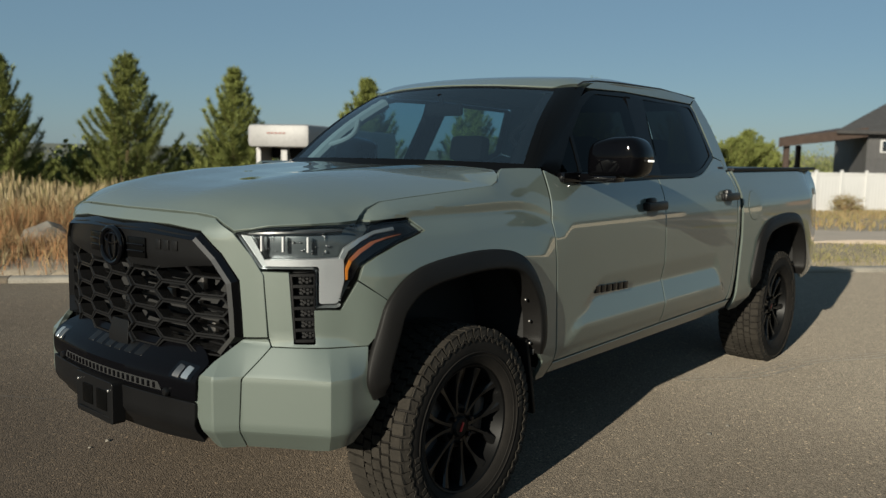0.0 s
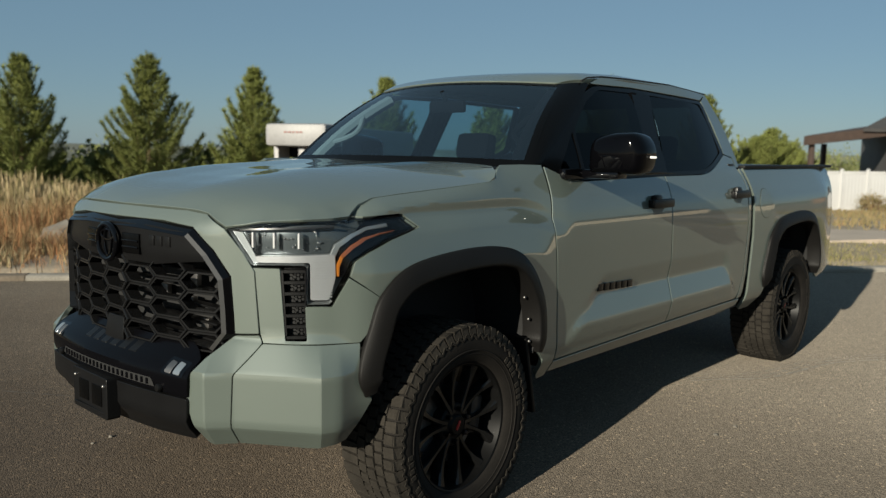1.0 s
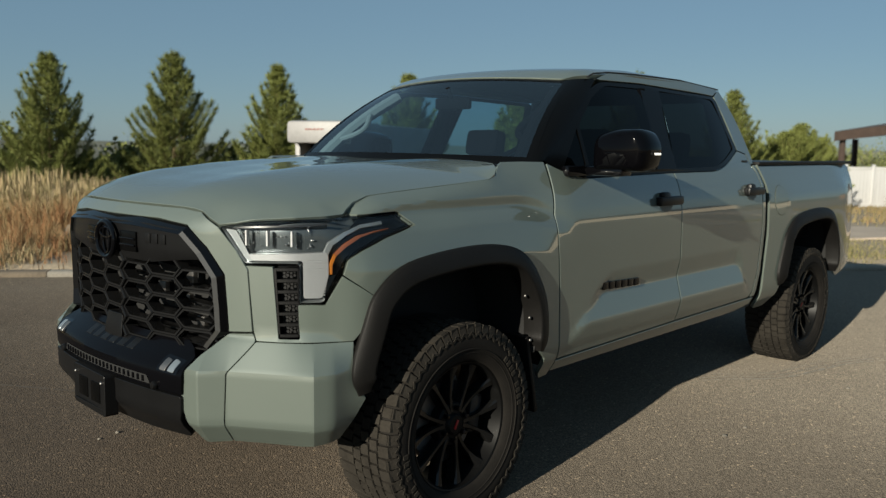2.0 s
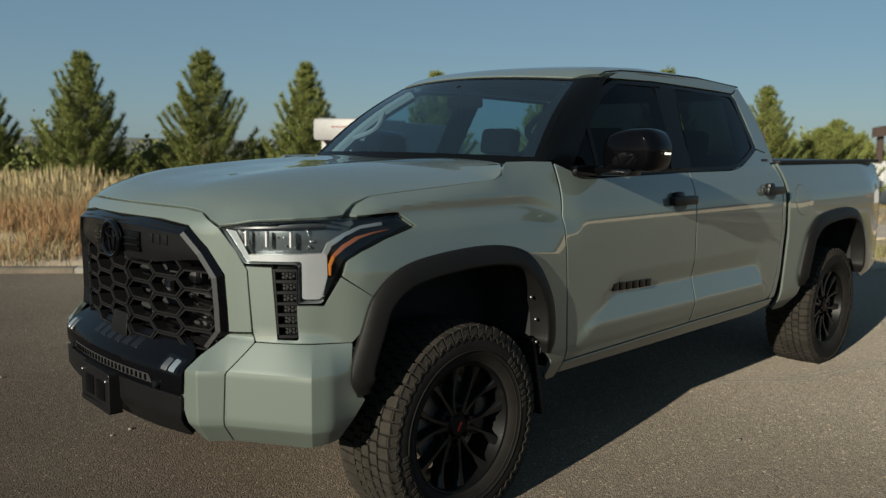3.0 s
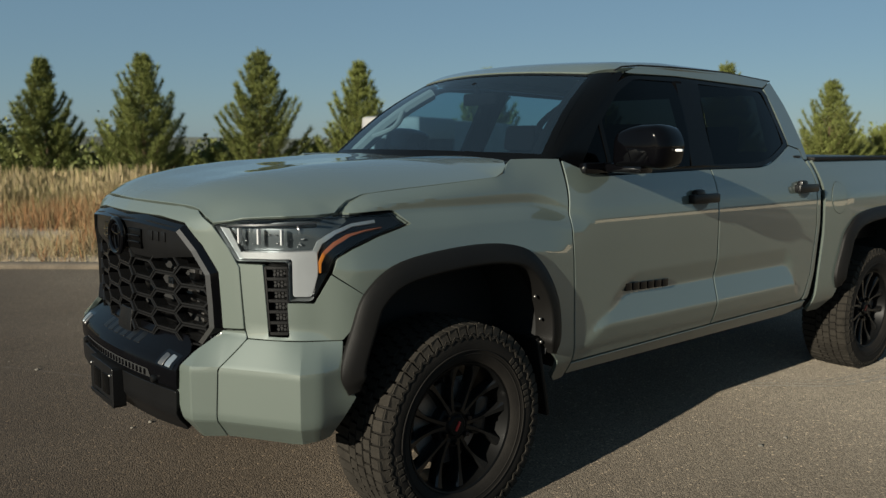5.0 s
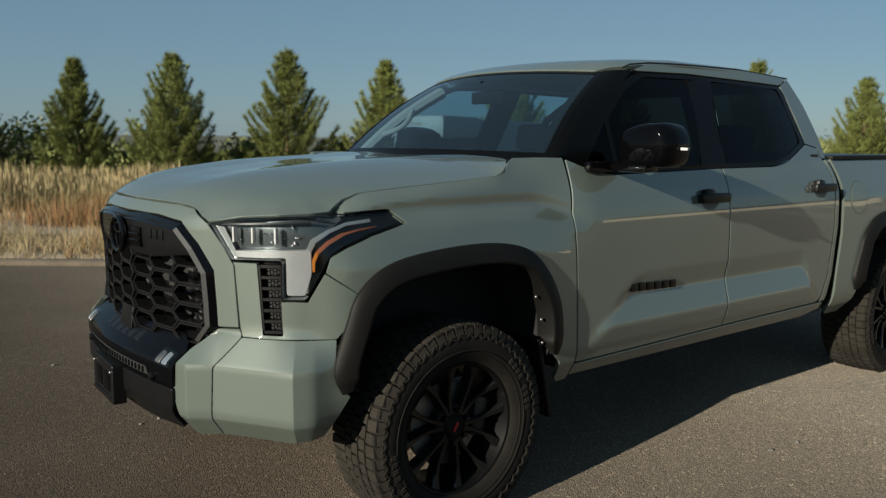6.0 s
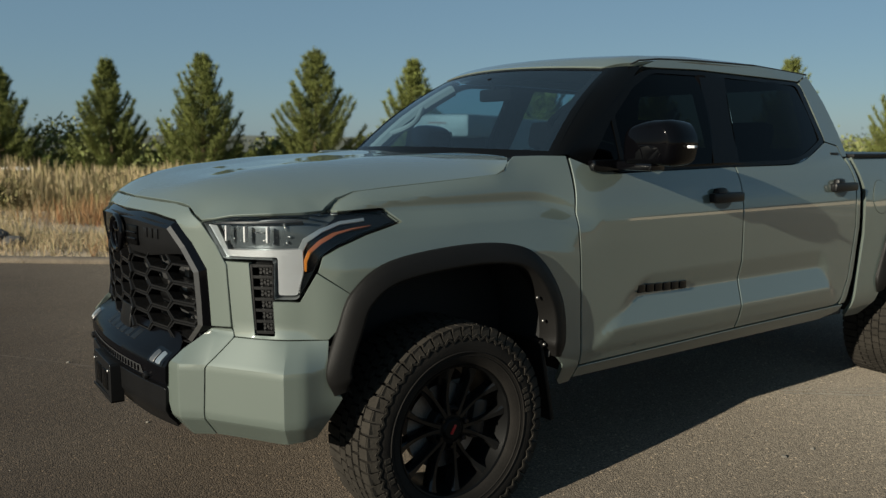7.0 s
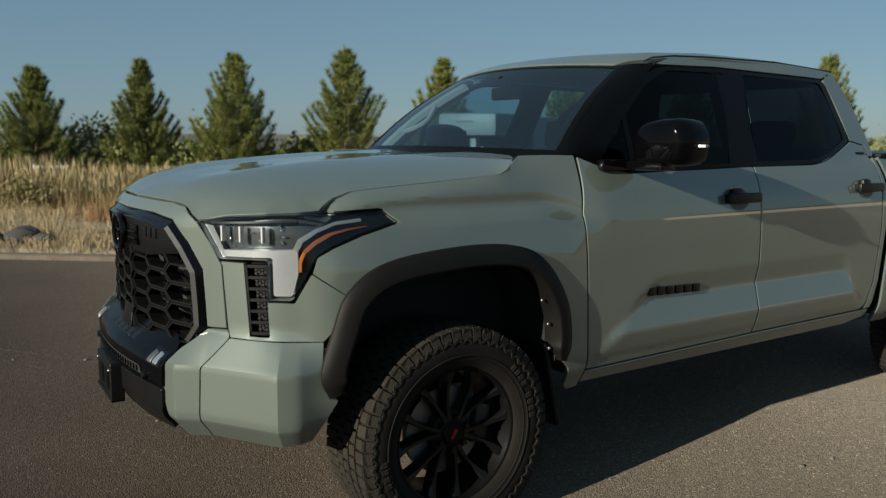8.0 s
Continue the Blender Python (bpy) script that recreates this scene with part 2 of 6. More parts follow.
def _fold_table():
    ss, out = np.arange(_len[0], -0.35, 0.006), []
    for s in ss:
        x, y, nx, ny = plan(s)
        best = 0.0
        for (ax, ay), (bx, by) in zip(FOLDS, FOLDS[1:]):
            ex, ey = bx - ax, by - ay
            det = nx * -ey + ny * ex
            if abs(det) > 1e-9:
                d = ((ax - x) * -ey + (ay - y) * ex) / det
                k = (nx * (ay - y) - ny * (ax - x)) / det
                if -1e-6 <= k <= 1 + 1e-6 and abs(d) < 0.2:
                    best = d
                    break
        out.append(best)
    return ss, np.array(out)


FOLD = _fold_table()
FOLD_W = table([(0.38, 1.0), (0.695, 1.0), (0.712, 0.97), (0.806, 0.16), (0.822, 0.0), (1.3, 0.0)], 0.001)
TUCK = table([(0.36, -0.15), (0.44, -0.065), (0.515, -0.004), (0.54, 0.0), (1.205, 0.0), (1.23, -0.012), (1.33, -0.105)], 0.004)


# the seam between hood and fender: x, distance from the middle, height
SEAM_X = [-0.488, -0.470, -0.430, -0.360, -0.22, -0.05, 0.116, 0.255, 0.36, 0.7]
SEAM_Y = [0.838, 0.832, 0.820, 0.815, 0.828, 0.846, 0.864, 0.879, 0.868, 0.860]
SEAM_Z = [1.240, 1.264, 1.286, 1.307, 1.320, 1.333, 1.346, 1.358, 1.372, 1.425]


def swell(s, z):
    """How far the skin stands out of the plan outline."""
    front = float(np.interp(s, *FOLD)) * float(np.interp(z, *FOLD_W)) + float(np.interp(z, *TUCK))
    top, shut = float(np.interp(s, SEAM_X, SEAM_Z)), float(np.interp(s, SEAM_X, SEAM_Y)) - 0.945
    knee = min(1.288, top - 0.045)
    # the shoulder's crease runs level, then turns down round the rear of the arch
    drop = 0.09 * smooth(0.34, 0.82, s) ** 1.5
    zz = z + drop
    fender = float(np.interp(min(zz, knee), *UPPER)) - 0.012 * smooth(0.1, -0.25, s) * smooth(1.1, 1.2, min(zz, knee))
    if zz > knee:
        t = (zz - knee) / (top + drop - knee)
        fender += (shut - fender) * (t ** 1.4 if t < 1 else 1 + 1.4 * (t - 1))
    if z < 0.85:
        fender = fender * smooth(0.6, 0.85, z) + (1 - smooth(0.6, 0.85, z)) * float(np.interp(z, *FLANK))
    side = float(np.interp(z, *FLANK))
    a, b = 0.81 + 1.25 * (z - 0.68), 2.62 - 0.5 * (z - 0.68)
    side += float(np.interp(z, *RIDGE)) * smooth(a - 0.015, a + 0.03, s) * (1 - smooth(b - 0.03, b + 0.015, s))
    # bulge of the bed over the rear wheel
    side += 0.035 * smooth(2.85, 3.25, s) * (1 - smooth(4.3, 4.75, s)) * smooth(1.32, 1.2, z) * smooth(0.4, 0.7, z)
    w = smooth(0.42, 0.78, s)
    out = (1 - w) * fender + w * side
    f = smooth(-0.62, -0.46, s)
    return (1 - f) * front + f * out


def body(s, z, out=0.0):
    """A point of the left flank or nose at s and z."""
    x, y, nx, ny = plan(s)
    d = swell(s, z) + out
    # the tail draws in a little
    return Vector((x + nx * d, y + ny * d + 0.05 * smooth(4.2, 4.95, s), z))


def nose(y, z, out=0.0):
    """The same for the front end, by y across both halves."""
    p = body(s_of(y), z, out)
    return p if y <= 0 else Vector((p.x, -p.y, p.z))


def cabin(x, z, out=0.0):
    """A point of the cab's side above the belt line, left half."""
    h = z - 1.37
    return Vector((x, -(0.91 - 0.28 * h - 0.28 * h * abs(h) - 0.035 * (1 - smooth(0.6, 1.4, x)) - 0.03 * smooth(2.3, 2.9, x) + out), z))


# ---- setting: lot, kerb, field ----
ALONG, ACROSS, KERB = Vector((0.781, -0.625, 0)), Vector((0.625, 0.781, 0)), 5.65


def land(s, d):
    """The height of the field d metres behind the kerb."""
    z = float(np.interp(d, [-60, 0.0, 0.4, 5, 9, 13, 18, 28, 45, 120, 2500], [-0.08, -0.08, 0.075, 0.05, -0.1, -0.35, -0.62, -1.2, -1.9, -4.0, -60]))
    if d > 0.3:
        w = min(1.0, d * 0.4)
        z += w * (0.05 * noise.noise(Vector((s * 0.5, d * 0.7, 0))) + 0.03 * noise.noise(Vector((s * 2.1, d * 2.3, 4))))
    if d < -24:
        z = min(0.03, z + 0.11 * smooth(-24, -25, d)) + (abs(d) - 24) * 0.012
    return z


def field_point(s, d, up=0.0):
    p = ALONG * s + ACROSS * (KERB + d)
    return Vector((p.x, p.y, land(s, d) + up))


def asphalt():
    """Worn asphalt: aggregate grains, broad patches, light painted in along x, fine relief."""
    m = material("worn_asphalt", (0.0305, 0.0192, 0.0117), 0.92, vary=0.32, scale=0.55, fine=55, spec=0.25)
    t = m.node_tree
    p = t.nodes["Principled BSDF"]
    p.inputs["Diffuse Roughness"].default_value = 1.0
    at = t.nodes.new("ShaderNodeTexCoord")
    grain, fleck = t.nodes.new("ShaderNodeTexVoronoi"), t.nodes.new("ShaderNodeTexVoronoi")
    grain.inputs["Scale"].default_value, fleck.inputs["Scale"].default_value = 150, 95
    for k in (grain, fleck):
        t.links.new(at.outputs["Object"], k.inputs["Vector"])
    tone = t.nodes.new("ShaderNodeValToRGB")
    tone.color_ramp.elements[0].color, tone.color_ramp.elements[1].color = (0.56, 0.545, 0.525, 1), (1.43, 1.39, 1.32, 1)
    split = t.nodes.new("ShaderNodeSeparateColor")
    t.links.new(grain.outputs["Color"], split.inputs[0])
    t.links.new(split.outputs[0], tone.inputs[0])
    pale = t.nodes.new("ShaderNodeValToRGB")
    pale.color_ramp.interpolation = "CONSTANT"
    pale.color_ramp.elements[0].color, pale.color_ramp.elements[1].color = (1, 1, 1, 1), (1.9, 1.82, 1.7, 1)
    pale.color_ramp.elements[1].position = 0.972
    split2 = t.nodes.new("ShaderNodeSeparateColor")
    t.links.new(fleck.outputs["Color"], split2.inputs[0])
    t.links.new(split2.outputs[1], pale.inputs[0])
    base = p.inputs["Base Color"].links[0].from_socket
    # colour pales towards +x, standing in for stronger sunlight scattered back there
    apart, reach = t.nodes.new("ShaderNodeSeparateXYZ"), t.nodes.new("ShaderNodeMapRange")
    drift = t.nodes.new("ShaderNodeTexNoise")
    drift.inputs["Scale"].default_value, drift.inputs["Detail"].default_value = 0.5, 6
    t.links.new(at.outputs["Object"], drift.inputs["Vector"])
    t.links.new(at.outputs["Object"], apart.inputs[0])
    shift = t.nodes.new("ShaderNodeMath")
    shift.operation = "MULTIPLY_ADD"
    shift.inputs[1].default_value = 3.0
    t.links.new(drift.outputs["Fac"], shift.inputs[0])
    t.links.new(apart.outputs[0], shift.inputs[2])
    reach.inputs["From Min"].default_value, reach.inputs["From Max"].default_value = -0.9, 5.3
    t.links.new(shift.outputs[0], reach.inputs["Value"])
    backscatter = t.nodes.new("ShaderNodeMix")
    backscatter.data_type = "RGBA"
    backscatter.inputs[7].default_value = (0.155, 0.138, 0.114, 1)
    t.links.new(reach.outputs[0], backscatter.inputs["Factor"])
    t.links.new(base, backscatter.inputs[6])
    last = backscatter.outputs[2]
    for k in (tone, pale):
        mix = t.nodes.new("ShaderNodeMix")
        mix.data_type, mix.blend_type = "RGBA", "MULTIPLY"
        mix.inputs["Factor"].default_value = 1.0
        t.links.new(last, mix.inputs[6])
        t.links.new(k.outputs[0], mix.inputs[7])
        last = mix.outputs[2]
    t.links.new(last, p.inputs["Base Color"])
    b = t.nodes.new("ShaderNodeBump")
    b.inputs["Strength"].default_value, b.inputs["Distance"].default_value = 0.5, 0.007
    t.links.new(grain.outputs["Distance"], b.inputs["Height"])
    b.invert = True
    t.links.new(b.outputs[0], p.inputs["Normal"])
    return m


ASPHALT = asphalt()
CONCRETE = material("kerb_concrete", (0.22, 0.20, 0.165), 0.9, vary=0.4, scale=2.2, fine=60, bump=0.5)
DUSTY = material("dirt_covered_kerb", (0.125, 0.10, 0.072), 0.95, vary=0.45, scale=2.5, fine=50, bump=0.6)
SOIL = material("dry_soil_and_thatch", (0.31, 0.25, 0.175), 0.95, vary=0.4, scale=1.3, fine=25, bump=0.8)


def sheet(name, ss, ds, fn, mat):
    verts = [fn(s, d) for s in ss for d in ds]
    n = len(ds)
    faces = [(i * n + j, (i + 1) * n + j, (i + 1) * n + j + 1, i * n + j + 1) for i in range(len(ss) - 1) for j in range(n - 1)]
    ob = raw(name, verts, faces, mat, smooth_on=True)
    return ob


def spread(near, far, step, growth=1.25):
    out, x, k = [0.0], 0.0, step
    while x < far:
        k = step if x < near else k * growth
        x += k
        out.append(x)
    return out


_s = spread(26, 2400, 0.5)
_s = [-x for x in reversed(_s[1:])] + _s
_d = [-x for x in reversed(spread(30, 2400, 1.0)[1:])] + [0.0, 0.3, 0.4] + [0.4 + x for x in spread(20, 2400, 0.4)[1:]]
ground = tagged(sheet("ground", _s, _d, field_point, SOIL), "dry sandy field with sparse thatch falling away behind the kerb", "ground", kind="structure")


def lot_point(s, d):
    p = ALONG * s + ACROSS * (KERB + d)
    return Vector((p.x, p.y, 0.0))


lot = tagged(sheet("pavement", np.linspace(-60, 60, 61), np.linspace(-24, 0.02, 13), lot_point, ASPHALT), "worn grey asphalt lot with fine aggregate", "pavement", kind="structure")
flip = [p for p in (ground, lot) if p.data.polygons[0].normal.z < 0]
for ob in flip:
    ob.data.flip_normals()


def kerb_run(name, s0, s1):
    """Kerb stones: a rounded concrete profile with joints every three metres."""
    top = tagged(new(name), "pale concrete kerb with joints along the lot", "kerb", kind="structure")
    s = s0
    while s < s1:
        bm = bmesh.new()
        prof = [(0.0, -0.05), (0.0, 0.03), (0.014, 0.048), (0.04, 0.058), (0.17, 0.062), (0.19, 0.055), (0.19, -0.05)]
        e = min(s + 2.99, s1)
        a = [[bm.verts.new(ALONG * q + ACROSS * (KERB + d) + Vector((0, 0, z))) for d, z in prof] for q in (s, e)]
        for k in range(len(prof) - 1):
            bm.faces.new((a[0][k], a[0][k + 1], a[1][k + 1], a[1][k]))
        bm.faces.new(a[0]), bm.faces.new(a[1][::-1])
        bmesh.ops.recalc_face_normals(bm, faces=bm.faces[:])
        part("kerb_stone", bm, CONCRETE if s > -4.5 else DUSTY, top)
        s += 3.0


kerb_run("kerb", -30, 45)

PATH = material("pale_sandy_path", (0.40, 0.33, 0.26), 0.9, vary=0.15, scale=2, fine=60, bump=0.3)
bm = bmesh.new()
_p = [[bm.verts.new(ALONG * s + ACROSS * (KERB + d) + Vector((0, 0, land(s, 3.4) + z))) for d, z in ((2.7, -0.1), (2.7, 0.045), (4.5, 0.045), (4.5, -0.1))] for s in np.arange(5, 46, 1.5)]
for a, b in zip(_p, _p[1:]):
    for k in range(3):
        bm.faces.new((a[k], a[k + 1], b[k + 1], b[k]))
bmesh.ops.recalc_face_normals(bm, faces=bm.faces[:])
tagged(part("footpath", bm, PATH), "pale sandy footpath between verge and scrub", "path", kind="structure")


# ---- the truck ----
# body paint darkened, for the painted shade behind the door handles
SHADE = material("grey_green_recess_shade", (0.05, 0.06, 0.05), 0.4, vary=0.05)
truck = thing("pickup_truck", (0, 0, 0), "grey-green four-door pickup truck with black trim, parked on asphalt", "truck")
HOOD_Z = table([(-0.93, 1.235), (-0.895, 1.264), (-0.85, 1.292), (-0.78, 1.322), (-0.7, 1.346), (-0.55, 1.375), (-0.3, 1.402), (0.0, 1.42), (0.3, 1.432), (0.7, 1.44)], 0.02)


# the hood's edge: over the grille, above the headlight, then along the fender
_rim = [nose(-y, z, 0.005) for y, z in ((0.002, 1.266), (0.1, 1.266), (0.2, 1.266), (0.3, 1.265), (0.4, 1.263), (0.45, 1.260), (0.495, 1.253), (0.535, 1.234), (0.575, 1.211))]
_rim += [Vector(p) for p in ((-0.80, -0.632, 1.219), (-0.763, -0.684, 1.231), (-0.66, -0.785, 1.239), (-0.56, -0.828, 1.243), (-0.492, -0.839, 1.247))]
_rim += [Vector((x, -y, z)) for x, y, z in zip(SEAM_X[1:8], SEAM_Y[1:8], SEAM_Z[1:8])] + [Vector((0.345, -0.85, 1.405)), Vector((0.42, -0.80, 1.43))]
_at = np.linspace(0, len(_rim) - 1, 400)
HOOD_EDGE = np.stack([np.interp(_at, np.arange(len(_rim)), [abs(p[k]) if k == 1 else p[k] for p in _rim]) for k in range(3)], 1)
HOOD_W = table([(-0.95, 0.56), (-0.8, 0.655), (-0.763, 0.684), (-0.66, 0.785), (-0.56, 0.826), (-0.49, 0.838), (-0.36, 0.82), (-0.2, 0.832), (0.3, 0.875), (0.7, 0.87)], 0.02)
HOOD_B = table([(-0.95, 1.225), (-0.8, 1.242), (-0.65, 1.258), (-0.5, 1.276), (-0.43, 1.292), (-0.36, 1.308), (-0.22, 1.320), (-0.05, 1.333), (0.116, 1.346), (0.255, 1.360), (0.42, 1.41), (0.6, 1.432)], 0.025)


def hood_top(x, y, out=0.0):
    """The hood's crown, rolled down to its edge all round."""
    def crown(x, y):
        w, b, a = (float(np.interp(x, *k)) for k in (HOOD_W, HOOD_B, HOOD_Z))
        q = abs(y) / w
        return a - (a - b) * max(0.0, (q - 0.38) / 0.62) ** 1.8 - 0.010 * (1 - smooth(0.1, 0.42, abs(y))) * smooth(-0.9, -0.5, x)
    gap = np.hypot(HOOD_EDGE[:, 0] - x, HOOD_EDGE[:, 1] - abs(y))
    i = int(gap.argmin())
    z = crown(x, y) + (HOOD_EDGE[i, 2] - crown(HOOD_EDGE[i, 0], HOOD_EDGE[i, 1])) * math.exp(-(gap[i] / 0.045) ** 1.5)
    return Vector((x, y, z + out))


def screen_at(a, v, out=0.0):
    """The windscreen: a from -1 to 1 across, v from 0 at the cowl to 1 at the roof."""
    half = 0.84 + (0.665 - 0.84) * v
    y = a * half
    x0, z0 = 0.47 + 0.13 * a * a, 1.432 - 0.01 * a * a
    x1, z1 = 0.99 + 0.14 * a * a, 1.854 - 0.028 * a * a
    bow = 0.03 * math.sin(math.pi * v)
    return Vector((x0 + (x1 - x0) * v - bow * 0.6 - out * 0.6, y, z0 + (z1 - z0) * v + bow * 0.8 + out * 0.8))


ROOF_Z = table([(0.93, 1.842), (1.02, 1.878), (1.15, 1.905), (1.35, 1.928), (1.7, 1.945), (2.2, 1.94), (2.55, 1.915), (2.72, 1.885), (2.85, 1.83)], 0.03)


def roof_top(x, y, out=0.0):
    z = float(np.interp(x, *ROOF_Z)) - 0.03 * (y / 0.68) ** 2 - 0.03 * smooth(0.6, 0.72, abs(y))
    a = min(1.0, abs(y) / 0.665)
    edge, low = 0.975 + 0.14 * a * a, 1.857 - 0.028 * a * a
    if x < edge + 0.2:
        z -= max(0.0, z - low) * (1 - min(1.0, max(0.0, (x - edge) / 0.2))) ** 2.6
    return Vector((x, y, z + out))


ARCH_F = [(-0.505, 0.615), (-0.529, 0.70), (-0.49, 0.849), (-0.437, 0.975), (-0.29, 1.066), (0.039, 1.10), (0.29, 1.08), (0.425, 1.0), (0.52, 0.85), (0.547, 0.70), (0.53, 0.60)]
ARCH_R = [(3.70 + 0.60 * x / 0.53 if x < 0 else 3.70 + 0.94 * x, z - 0.01) for x, z in ARCH_F]
ARCH_R = [(x - 0.02, z) for x, z in ARCH_R]
arch_f, arch_r = curve(ARCH_F, 6), curve(ARCH_R, 6)


def under_arch(arch, d=0.03):
    """The part of an arch that a panel follows, a little inside the flare."""
    c = np.array([arch[:, 0].mean(), 0.62])
    return [tuple(c + (p - c) * (1 - d)) for p in arch]


HEADLIGHT = [(-0.992, 1.203), (-0.897, 1.078, 0.01), (-0.703, 1.082, 0.012), (-0.704, 0.946, 0.006), (-0.617, 0.946, 0.015), (-0.562, 1.045, 0.05), (-0.537, 1.098, 0.03), (-0.478, 1.131, 0.05), (-0.375, 1.167, 0.05), (-0.225, 1.20, 0.008), (-0.278, 1.243, 0.01), (-0.525, 1.238, 0.05), (-0.868, 1.226, 0.03)]
HEADLIGHT = rounded(HEADLIGHT, 0.004)
VENT = rounded([(-0.788, 1.068), (-0.706, 1.069), (-0.704, 0.825), (-0.772, 0.826)], 0.006)


def flank(s, z):
    """The flank, which passes over into the cab's side above the belt."""
    w = smooth(1.35, 1.43, z)
    return body(s, z) * (1 - w) + cabin(s, z) * w


def build_side(far):
    kw = dict(far=far)
    # front fender
    fend = [(-0.552, 1.043), (-0.440, 0.962)] + [p for p in under_arch(arch_f) if p[0] > -0.42] + [(0.555, 0.56), (0.57, 0.475), (0.60, 0.448), (0.655, 0.455), (0.655, 0.535), (0.633, 1.2), (0.642, 1.428), (0.5, 1.43), (0.375, 1.428), (0.345, 1.41), (0.30, 1.371), (0.255, 1.358), (0.116, 1.346), (-0.05, 1.333), (-0.22, 1.320), (-0.366, 1.307), (-0.440, 1.286), (-0.494, 1.264), (-0.526, 1.243), (-0.29, 1.248), (-0.27, 1.245), (-0.219, 1.20), (-0.375, 1.163), (-0.478, 1.127), (-0.535, 1.096)]
    skin("front_fender", fend, body, PAINT, truck, step=(0.03, 0.011), **kw)
    # nose cover between grille surround, headlight and bumper, open at the vent
    cover = [(-0.903, 1.073), (-0.884, 1.055), (-0.866, 0.842), (-0.854, 0.81), (-0.519, 0.81), (-0.485, 0.85), (-0.437, 0.960), (-0.555, 1.041), (-0.612, 0.942), (-0.706, 0.942), (-0.702, 0.823), (-0.774, 0.823), (-0.792, 1.073)]
    skin("nose_cover", rounded(cover, 0.004, 2), body, PAINT, truck, **kw)
    # bumper corner and the tusk beside the black bumper
    corner = [(-0.854, 0.81), (-0.935, 0.704, 0.01), (-0.946, 0.44), (-0.70, 0.438), (-0.56, 0.455), (-0.475, 0.60), (-0.50, 0.64), (-0.527, 0.70), (-0.519, 0.81)]
    skin("bumper_corner", rounded(corner, 0.006), body, PAINT, truck, step=0.007, angle=16, **kw)
    tusk = [(-0.968, 0.828), (-0.868, 0.836), (-0.855, 0.81), (-0.936, 0.704), (-0.947, 0.44), (-1.05, 0.435, 0.02), (-1.10, 0.60), (-1.092, 0.69), (-1.045, 0.757)]
    skin("bumper_tusk", rounded(tusk, 0.008), body, PAINT, truck, step=0.008, angle=11, **kw)
    # doors
    front_door = skin("front_door", rounded([(0.66, 0.537), (1.752, 0.556), (1.762, 0.70), (1.768, 0.82), (1.776, 1.18), (1.768, 1.366), (0.95, 1.352), (0.80, 1.37), (0.655, 1.424), (0.637, 1.2)], 0.01), body, PAINT, truck, step=(0.03, 0.012), gap=0.0012, chamfer=0.003, **kw)
    rear_door = skin("rear_door", rounded([(1.757, 0.556), (2.72, 0.566, 0.06), (2.80, 0.72), (2.852, 1.0), (2.855, 1.25), (2.832, 1.40), (2.805, 1.465), (2.678, 1.488), (2.445, 1.402, 0.08), (2.29, 1.369, 0.08), (1.773, 1.366), (1.781, 1.18), (1.773, 0.82), (1.767, 0.70)], 0.01), flank, PAINT, truck, step=(0.03, 0.012), gap=0.0012, chamfer=0.0035, **kw)
    skin("cab_corner", rounded([(2.73, 0.566), (2.79, 0.57), (2.85, 0.72), (2.895, 1.0), (2.90, 1.22), (2.868, 1.40), (2.84, 1.40), (2.862, 1.25), (2.859, 1.0), (2.806, 0.72)], 0.01), body, PAINT, truck, **kw)
    skin("sill", rounded([(0.66, 0.53), (1.75, 0.55), (2.78, 0.56), (2.76, 0.52), (2.6, 0.488), (0.66, 0.474)], 0.006), body, PAINT, truck, step=0.05, **kw)
    # bed side with a fuel flap
    bed = [(2.905, 1.405), (2.948, 1.2), (2.945, 0.95), (2.905, 0.70), (2.893, 0.56), (2.888, 0.485, 0.02), (2.91, 0.462, 0.02), (3.06, 0.462, 0.02), (3.125, 0.545)] + under_arch(arch_r, 0.04) + [(4.25, 0.55), (4.62, 0.62), (4.70, 0.9), (4.70, 1.395)]
    skin("bed_side", rounded(bed, 0.01, 2), body, PAINT, truck, step=0.04, **kw)
    sg = 1 if far else -1
    if not far:
        ring = [(3.10 + 0.085 * math.cos(a), 1.17 + 0.10 * math.sin(a)) for a in np.linspace(0, 2 * math.pi, 28, endpoint=False)]
        skin("fuel_flap_groove", ring, lambda s, z: body(s, z, 0.001), DARK, truck, thick=0, chamfer=0, **kw)
        skin("fuel_flap", ring, lambda s, z: body(s, z, 0.003), PAINT, truck, thick=0.004, gap=0.003, chamfer=0.001, **kw)
    # flares
    for name, arch in (("front_flare", arch_f), ("rear_flare", arch_r)):
        bm = bmesh.new()
        c = Vector((arch[:, 0].mean(), 0.62))
        prof = [(0.004, -0.004), (0.004, 0.012), (0.0, 0.019), (-0.03, 0.029), (-0.062, 0.038), (-0.07, 0.037), (-0.075, 0.030), (-0.078, -0.06)]
        rows = []
        for i, p in enumerate(arch):
            a, b = arch[max(0, i - 1)], arch[min(len(arch) - 1, i + 1)]
            t = Vector(b - a).normalized()
            n = Vector((-t.y, t.x))
            fade = smooth(0, 3, i) * smooth(0, 3, len(arch) - 1 - i)
            row = []
            for r, o in prof:
                q = Vector(p) + n * (r * (0.55 + 0.45 * fade))
                v = body(q.x, q.y, o * (0.5 + 0.5 * fade) if o > 0 else o)
                row.append(bm.verts.new((v.x, v.y * (-1 if far else 1), v.z)))
            rows.append(row)
        for a, b in zip(rows, rows[1:]):
            for k in range(len(prof) - 1):
                bm.faces.new((a[k], a[k + 1], b[k + 1], b[k]))
